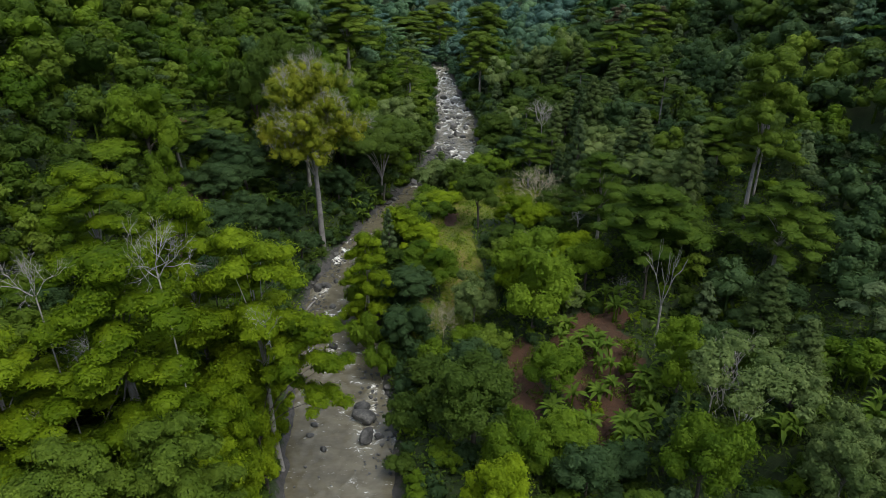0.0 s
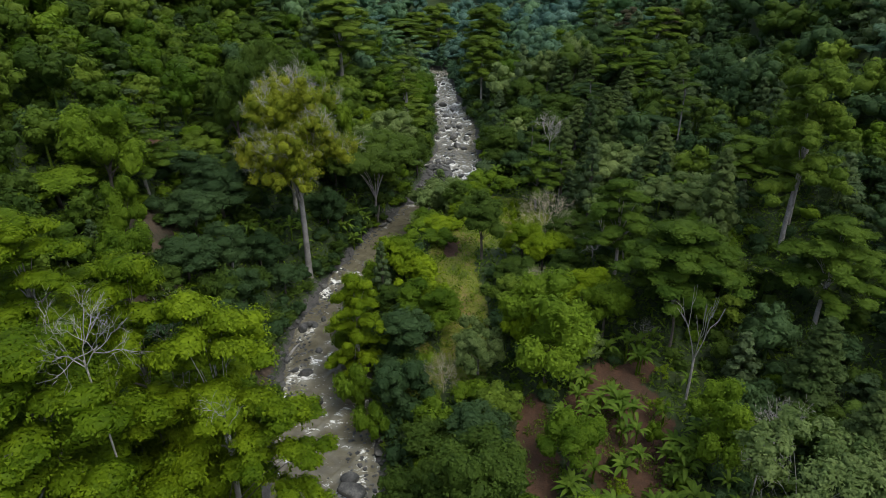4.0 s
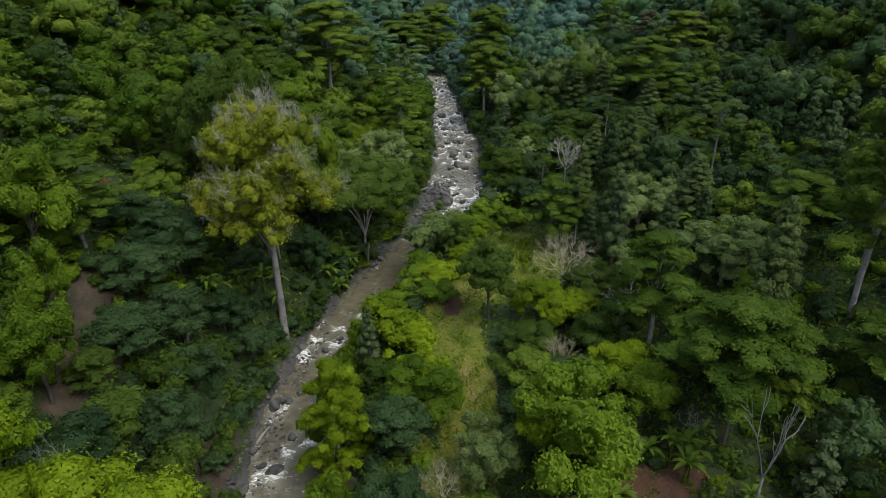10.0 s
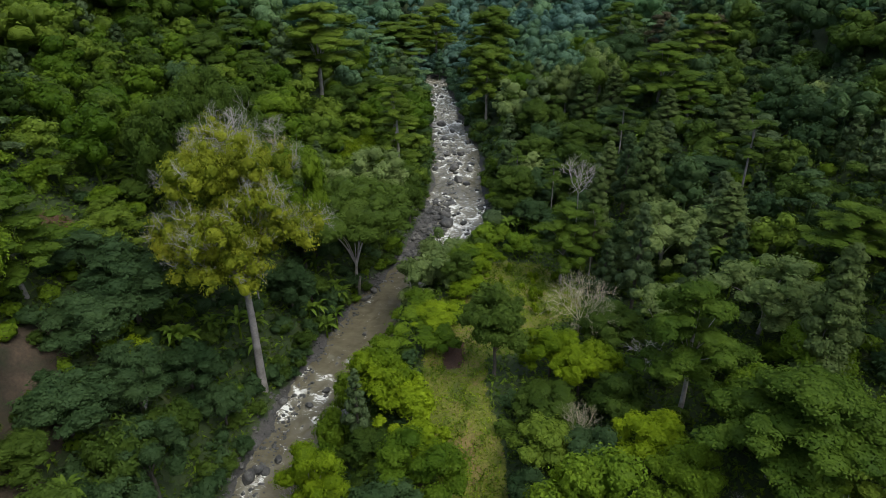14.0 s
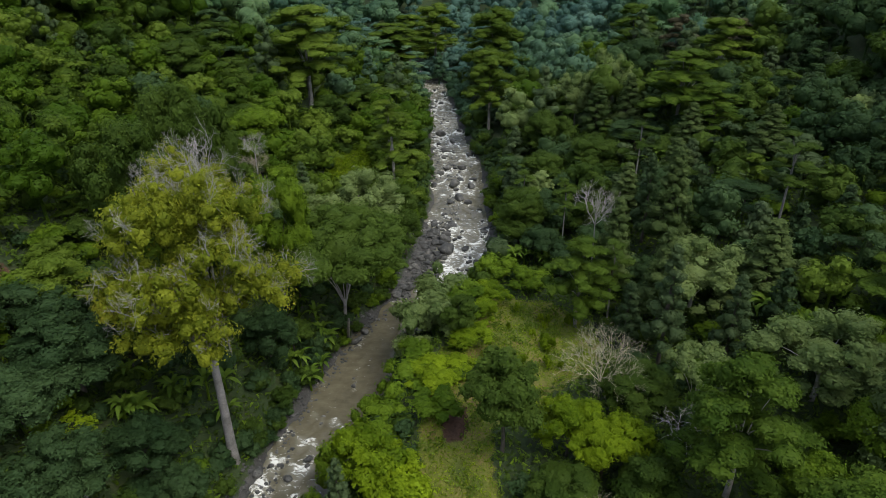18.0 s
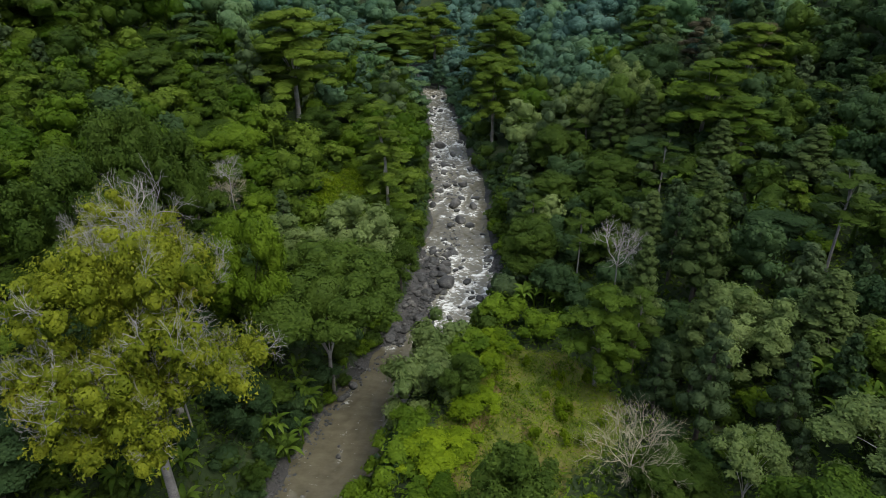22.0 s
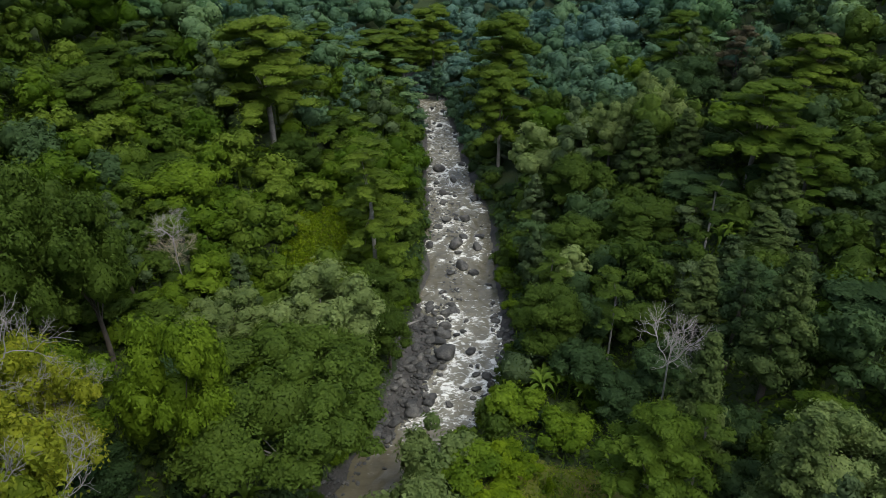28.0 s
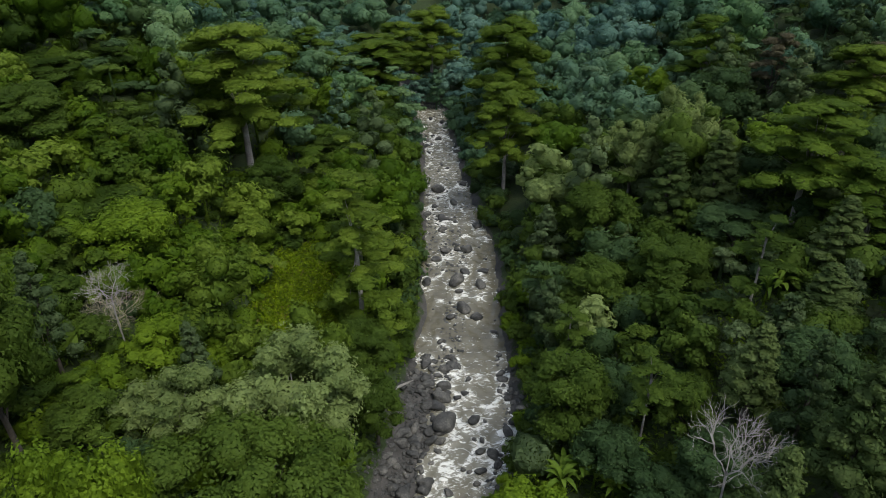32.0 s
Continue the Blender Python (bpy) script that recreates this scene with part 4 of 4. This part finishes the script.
# ---- far woods, nobody could count them: one mesh for each leaf colour ----
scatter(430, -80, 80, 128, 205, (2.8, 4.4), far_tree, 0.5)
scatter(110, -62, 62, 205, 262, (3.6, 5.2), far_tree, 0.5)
for _ in range(70):
    x, y = rng.uniform(-52, 48), rng.uniform(-6, 33)
    if -15 < x < 3 or abs(x) > 0.9 * y + 26:
        continue
    joined_tree(x, y, rng.uniform(2.4, 3.6), 40, 0.44)
scatter(100, -80, -40, 45, 135, (2.8, 4.2), far_tree, 0.5)
scatter(100, 40, 80, 45, 135, (2.8, 4.2), far_tree, 0.5)
def outer_wood(n, x0, x1, y0, y1):
    """Plain forest that closes the valley beside and behind the way, away from the view."""
    for _ in range(n):
        x, y = rng.uniform(x0, x1), rng.uniform(y0, y1)
        if np.interp(y, *BANK_L) - 3 < x < np.interp(y, *BANK_R) + 3:
            continue
        joined_tree(x, y, rng.uniform(3.0, 4.4), 14, 0.95)


outer_wood(260, -70, 62, -60, 26)
outer_wood(70, -95, -52, 20, 130)
outer_wood(70, 50, 95, 20, 130)
for y in np.arange(128, 190, 1.1):
    for side in (-1, 1):
        x = (np.interp(y, *BANK_L) - rng.uniform(0.2, 2.2)) if side < 0 else (np.interp(y, *BANK_R) + rng.uniform(0.2, 2.2))
        c = np.array([x, y, land_at(x, y) + rng.uniform(0.2, 1.4)])
        # past y 160 the bank growth gets the haze-coloured leaves
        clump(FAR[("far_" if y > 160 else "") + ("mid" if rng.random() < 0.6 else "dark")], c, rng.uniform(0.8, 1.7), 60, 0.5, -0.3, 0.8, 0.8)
for x, y in ((-6.5, 189.5), (-3.2, 188.4), (-9.5, 190.5), (-1, 190), (-5, 193), (-8, 194)):
    joined_tree(x, y, 2.4, 60, 0.4)
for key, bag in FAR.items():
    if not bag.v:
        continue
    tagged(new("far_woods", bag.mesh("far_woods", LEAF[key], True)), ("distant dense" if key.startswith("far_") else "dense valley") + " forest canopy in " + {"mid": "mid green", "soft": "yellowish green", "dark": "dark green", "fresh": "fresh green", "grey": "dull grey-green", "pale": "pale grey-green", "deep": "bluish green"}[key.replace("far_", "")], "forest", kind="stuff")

# ---- thickets that cover the slopes between the trees ----
def thicket(n, x0, x1, weights):
    bags = {k: Bag() for k in weights}
    made = 0
    while made < n:
        x, y = rng.uniform(x0, x1), rng.uniform(34, 140)
        if abs(x) > 0.62 * y + 14 or np.interp(y, *BANK_L) - 1.0 < x < np.interp(y, *BANK_R) + 1.0:
            continue
        if any(((x - cx) / rx) ** 2 + ((y - cy) / ry) ** 2 < 1 for cx, cy, rx, ry in KEEP_OUT):
            continue
        s = rng.uniform(0.6, 1.5)
        # low on the left, dark leaves carry the shade of taller trees
        low = x < 0 and np.interp(y, *BANK_L) - x < 10 and y < 104
        clump(bags["dark" if low and rng.random() < 0.7 else pick(weights)], np.array([x, y, land_at(x, y) + s * rng.uniform(0.1, 0.9)]), s, 55, 0.34, -0.1, 0.75, 0.8)
        made += 1
    for k, bag in bags.items():
        tagged(new("thicket", bag.mesh("thicket", LEAF[k], True)), "low tangled thicket of " + {"fresh": "fresh green", "mid": "mid-green", "dark": "dark green"}[k] + " scrub on the slope", "thicket", kind="stuff")


thicket(1700, -60, -3, {"fresh": 3, "mid": 3, "dark": 0.8})
# mostly dark scrub, its colour darkening the shadowed gaps between these trees
thicket(1000, -8, 52, {"fresh": 0.3, "mid": 2, "dark": 3.5})

def far_carpet(n, x0, x1, keys, label):
    """Creepers and low canopy that close the far slopes between the trees."""
    bags = {k: Bag() for k in keys}
    made = 0
    while made < n:
        x, y = rng.uniform(x0, x1), rng.uniform(106, 215)
        if abs(x) > 0.62 * y + 4 or np.interp(y, *BANK_L) - 2.0 < x < np.interp(y, *BANK_R) + 2.0 or ((x + 13) / 3.4) ** 2 + ((y - 122.5) / 8) ** 2 < 1:
            continue
        s = rng.uniform(1.0, 2.3)
        clump(bags[pick_one(keys)], np.array([x, y, land_at(x, y) + s * rng.uniform(0.2, 1.2)]), s, 46, 0.42, 0.0, 0.8, 0.8)
        made += 1
    for k, bag in bags.items():
        tagged(new("thicket", bag.mesh("thicket", LEAF[k], True)), label, "thicket", kind="stuff")


far_carpet(1300, -80, -3, ("soft", "fresh", "mid"), "creepers and bright low canopy covering the far slope")
far_carpet(700, 0, 70, ("mid", "dark", "grey"), "dull green low canopy closing the far slope")
for k in range(26):
    x, y = rng.uniform(4.5, 11), rng.uniform(85, 97)
    plant("shrub_bright", x, y, land_at(x, y) + rng.uniform(0.4, 0.9), rng.uniform(0.2, 0.45))

# ---- undergrowth and grass ----
def undergrowth(name, label, n, key, where, height, leaf, width=0.5, normal_up=1.0):
    P = []
    while sum(map(len, P)) < n:
        x, y = rng.uniform(-48, 46, 20000), rng.uniform(32, 140, 20000)
        ok = where(x, y) & (np.abs(x) < 0.66 * y + 8)
        z = land(x, y) + rng.uniform(0.0, height, 20000)
        P.append(np.stack([x, y, z], -1)[ok])
    P = np.concatenate(P)[:n]
    V, F = leaves(P, np.array([0, 0, normal_up]) + rng.normal(size=P.shape) * 0.7, leaf, leaf * width)
    tagged(new(name, mesh_from(name, V, F, [LEAF[key]], tone=np.repeat(shade_rng.uniform(0.2, 0.8, len(P)), 3))), label, name, kind="stuff")


def dry(x, y):
    return (x < np.interp(y, *BANK_L) - 0.5) | (x > np.interp(y, *BANK_R) + 0.5)


def wild(x, y):
    return dry(x, y) & ~in_spots(x, y, MEADOW_SPOTS) & ~in_spots(x, y, SOIL_SPOTS) & ~in_spots(x, y, CLIFF_SPOTS)


undergrowth("undergrowth", "tangled green undergrowth covering the valley slopes", 60000, "mid", wild, 0.9, 0.5)
undergrowth("undergrowth", "fresh green weeds and creepers on the slopes", 30000, "fresh", wild, 0.7, 0.5)
undergrowth("grass", "short sunlit meadow grass", 22000, "bright", lambda x, y: in_spots(x, y, MEADOW_SPOTS) & dry(x, y) & ~in_spots(x, y, SOIL_SPOTS), 0.18, 0.3, 0.25, 0.5)

undergrowth("grass", "taller tufts of rough meadow grass", 9000, "soft", lambda x, y: (in_spots(x, y, MEADOW_SPOTS) | in_spots(x, y, SOIL_SPOTS)) & dry(x, y) & (wave(x, y, 1.1) > 0.1), 0.4, 0.45, 0.25, 0.3)

undergrowth("grass", "lush bright grass of the glade on the slope", 9000, "bright", lambda x, y: in_spots(x, y, MEADOW_SPOTS[4:5]), 0.5, 0.45, 0.3, 0.6)

# ---- dead wood ----
def snag(x, y, lean, height, label):
    b = Bag()
    z = land_at(x, y)
    pts = bent((x, y, z - 0.3), (x + lean[0], y + lean[1], z + height), (0.15, 0.05, 0), 7)
    tube(b, pts, np.array([0.17, 0.15, 0.14, 0.12, 0.11, 0.09, 0.02]), 8)
    branching(b, pts[4], unit(np.array([0.5, -0.3, 0.8])), 0.7, 0.05, 1)
    tagged(new("dead_trunk", b.mesh("dead_trunk", TWIG, True)), label, "dead tree")


snag(-22.6, 70.2, (0.7, 0.4), 4.2, "broken white dead trunk leaning among shrubs")
snag(-20.4, 116.5, (-1.6, 0.6), 3.4, "bleached dead trunk leaning on the slope")


def drift_log(x, y, turn, length):
    b = Bag()
    z = land_at(x, y) + 0.25
    dx, dy = math.cos(turn) * length / 2, math.sin(turn) * length / 2
    tube(b, bent((x - dx, y - dy, z), (x + dx, y + dy, z + 0.3), (0, 0, 0.12), 7), np.array([0.05, 0.13, 0.14, 0.13, 0.11, 0.08, 0.02]), 7)
    tagged(new("drift_log", b.mesh("drift_log", TWIG, True)), "grey driftwood log washed up on the river bank", "log")


drift_log(-4.6, 117.4, 0.6, 3.0)
drift_log(-15.9, 66.6, 1.2, 2.2)

# ---- boulders ----
ROCKS = []
for k in range(7):
    d = ROCK_V.copy()
    s = np.ones(len(d))
    for _ in range(13):
        n = unit(rng.normal(size=3)); lim = rng.uniform(0.55, 0.9)
        dot = d @ n
        s = np.where(dot * s > lim, lim / np.maximum(dot, 0.2), s)
    V = d * s[:, None]
    V += 0.035 * np.stack([wave(V[:, 1] * 3 + k, V[:, 2] * 3, 1.6), wave(V[:, 2] * 3, V[:, 0] * 3 + k, 1.7), wave(V[:, 0] * 3, V[:, 1] * 3, 1.8)], -1)
    V *= np.array([1.0, rng.uniform(0.65, 0.9), rng.uniform(0.5, 0.75)]) * 0.5
    ROCKS.append(mesh_from("boulder", V, ROCK_F, [STONE], None, True))
SMALL = []
for k in range(4):
    V = PEB_V * rng.uniform(0.78, 1.1, (len(PEB_V), 1)) * np.array([0.5, 0.4, 0.3])
    SMALL.append((V, PEB_F))


LOOSE = Bag()


def loose_stone(x, y, z, size):
    """A smaller stone, joined with the others of the bed."""
    V = MID_V.copy()
    for _ in range(8):
        n = unit(rng.normal(size=3)); over = V @ n - rng.uniform(0.26, 0.42)
        V -= np.maximum(over, 0)[:, None] * n
    a = rng.uniform(0, 6.28)
    turn = np.array([[math.cos(a), -math.sin(a), 0], [math.sin(a), math.cos(a), 0], [0, 0, 1]])
    LOOSE.put((V * np.array([1.1, 0.85, 0.7]) * size) @ turn.T + np.array([x, y, z]), MID_F)


def boulder(x, y, size, label="grey weathered boulder in the shallow river", rise=0.24):
    if size < 0.62 or abs(x) > 0.62 * y:
        loose_stone(x, y, max(land_at(x, y), float(water_level(y)) - 0.06) + size * rise, size)
        STONES.append((x, y, size))
        return
    ob = new("boulder", ROCKS[int(rng.integers(len(ROCKS)))])
    z = max(land_at(x, y), float(water_level(y)) - 0.06)
    ob.matrix_basis = pose(x, y, z + size * rise, rng.uniform(-12, 12), rng.uniform(-12, 12), rng.uniform(0, 360)) @ Matrix.Diagonal((size * 1.08, size * 1.08, size * rng.uniform(0.85, 1.15), 1))
    tagged(ob, label, "boulder", "river boulders")
    STONES.append((x, y, size))


BOULDERS_1 = [(-0.8, 114.0, 2.2), (1.5, 114.7, 1.15), (0.1, 134.4, 2.0), (2.6, 133.8, 1.5), (0.4, 132.7, 0.9), (-0.4, 128.4, 1.0), (2.0, 128.3, 1.2), (0.8, 129.6, 1.7), (-1.3, 124.6, 0.8), (3.6, 126.1, 0.7), (4.4, 132.8, 0.65),
              (-2.9, 134.1, 1.4), (1.3, 140.9, 1.5), (0.1, 141.0, 0.8), (-1.0, 140.7, 1.3), (2.7, 146.4, 1.1), (-1.1, 117.1, 1.6), (-0.9, 118.5, 1.3), (0.1, 117.2, 0.75), (0.8, 117.7, 0.75), (1.1, 119.5, 0.65), (0.2, 121.1, 0.8),
              (-2.5, 114.4, 0.7), (-4.0, 112.1, 1.3), (-2.9, 112.5, 0.8), (-4.0, 113.1, 1.4)]
BOULDERS_2 = [(-2.5, 108.9, 0.75), (-2.1, 108.4, 1.2), (-0.5, 107.7, 0.85), (0.5, 109.8, 0.5), (1.0, 109.6, 0.45), (1.8, 109.6, 0.9), (1.5, 108.5, 0.6), (1.9, 111.5, 0.85), (2.8, 111.1, 1.1), (1.4, 112.7, 0.45), (2.0, 112.6, 0.6),
              (2.3, 114.6, 0.5), (4.7, 114.5, 1.3), (4.0, 113.4, 1.15), (4.5, 111.7, 0.7), (4.6, 117.6, 0.85), (4.5, 118.2, 0.6), (4.6, 116.5, 0.6), (5.3, 116.4, 0.7), (-5.0, 110.4, 0.8), (-4.3, 109.9, 0.7), (-4.1, 108.6, 0.7), (6.0, 119.6, 1.1),
              (-2.2, 156.2, 1.9), (-0.2, 152.5, 1.3), (1.0, 158, 1.2)]
BOULDERS_3 = [(-7.5, 48.4, 2.3), (-7.9, 49.8, 1.5), (-12.1, 46.4, 0.7), (-10.6, 44.7, 0.7), (-11.9, 47.7, 0.8), (-7.0, 46.0, 1.8), (-15.6, 69.9, 1.5), (-15.1, 70.8, 1.2), (-13.8, 71.9, 0.9), (-13.4, 66.4, 0.9), (-15.1, 63.3, 0.9), (-13.9, 62.9, 1.3),
              (-16.2, 64.9, 0.9), (-14.9, 59.4, 0.9), (-12.1, 59.0, 1.2), (-16.0, 60.5, 1.2), (-14.6, 70.7, 0.9), (-12.6, 78.3, 0.8), (-15.0, 78.6, 1.1), (-11.4, 80.3, 0.9), (-9.0, 97.3, 1.0), (-12.1, 89.8, 0.7), (-9.0, 89.1, 0.6), (-9.6, 95.6, 1.1)]
for rows in (BOULDERS_1, BOULDERS_2, BOULDERS_3):
    for x, y, s in rows:
        boulder(x, y, s)


def bank_stones(n, y0, y1, side, reach, sizes):
    for _ in range(n):
        y = rng.uniform(y0, y1)
        xl, xr = np.interp(y, *BANK_L), np.interp(y, *BANK_R)
        q = reach * rng.random() ** 1.6
        x = xl + q - 0.5 if side < 0 else (xr - q + 0.5 if side > 0 else rng.uniform(xl, xr))
        boulder(x, y, sizes[0] + (sizes[1] - sizes[0]) * rng.random() ** 2.2, rise=0.15)


for _ in range(150):
    y = rng.uniform(103.5, 122.5)
    xl, xr = float(np.interp(y, *BANK_L)), float(np.interp(y, *BANK_R))
    boulder(xl + (xr - xl) * rng.uniform(-0.02, 0.42), y, 0.3 + 1.1 * rng.random() ** 2.4, "grey boulder on the stony river bar", rise=0.15)
bank_stones(22, 108, 123, 1, 1.8, (0.35, 1.0))
bank_stones(24, 136, 150, 0, 0, (0.4, 1.4))
bank_stones(30, 150, 186, 0, 0, (0.4, 1.2))
bank_stones(26, 58, 80, -1, 2.5, (0.3, 0.9))
bank_stones(16, 44, 58, 1, 2.2, (0.3, 0.9))
bank_stones(16, 82, 100, -1, 1.5, (0.25, 0.7))
bank_stones(14, 62, 82, 0, 0, (0.25, 0.6))
bank_stones(22, 82, 103, 0, 0, (0.15, 0.45))
bank_stones(14, 40, 60, 0, 0, (0.2, 0.5))
bank_stones(8, 119, 136, 0, 0, (0.25, 0.7))
bank_stones(20, 104, 122, -1, 3.2, (0.5, 1.5))


def pebbles():
    bag = Bag()
    for y0, y1, n, lo, hi in ((103, 121, 900, -0.1, 0.28), (106, 123, 300, 0.86, 1.1), (119, 131, 220, 0.25, 0.5), (136, 150, 500, 0.0, 0.6), (150, 186, 350, 0, 1), (42, 56, 320, 0.72, 1.1), (56, 82, 800, -0.1, 0.3), (82, 102, 700, -0.12, 0.16), (82, 102, 120, 0.9, 1.1)):
        for _ in range(n):
            y = rng.uniform(y0, y1)
            xl, xr = np.interp(y, *BANK_L), np.interp(y, *BANK_R)
            x = xl + (xr - xl) * rng.uniform(lo, hi)
            s = 0.12 + 0.4 * rng.random() ** 2.5
            V, F = SMALL[int(rng.integers(4))]
            a = rng.uniform(0, 6.28)
            R = np.array([[math.cos(a), -math.sin(a), 0], [math.sin(a), math.cos(a), 0], [0, 0, 1]])
            z = max(land_at(x, y), float(water_level(y)) - 0.1)
            bag.put((V * s) @ R.T + np.array([x, y, z + 0.04]), F)
    tagged(new("pebbles", bag.mesh("pebbles", STONE)), "grey river stones and cobbles along the banks", "stones", kind="stuff")


pebbles()
tagged(new("stones", LOOSE.mesh("stones", STONE, True)), "smaller grey stones scattered in and beside the river", "stones", kind="stuff")
build_water()

# the patterns that the copies were made from stand in the forest too
spare = [(-45 + 10 * (i % 10), -24 - 12 * (i // 10)) for i in range(60)]
for (sx, sy), (e, _, _, _) in zip(spare, [k for rows in KINDS.values() for k in rows]):
    e.matrix_basis = pose(sx, sy, land_at(sx, sy) - 0.15)
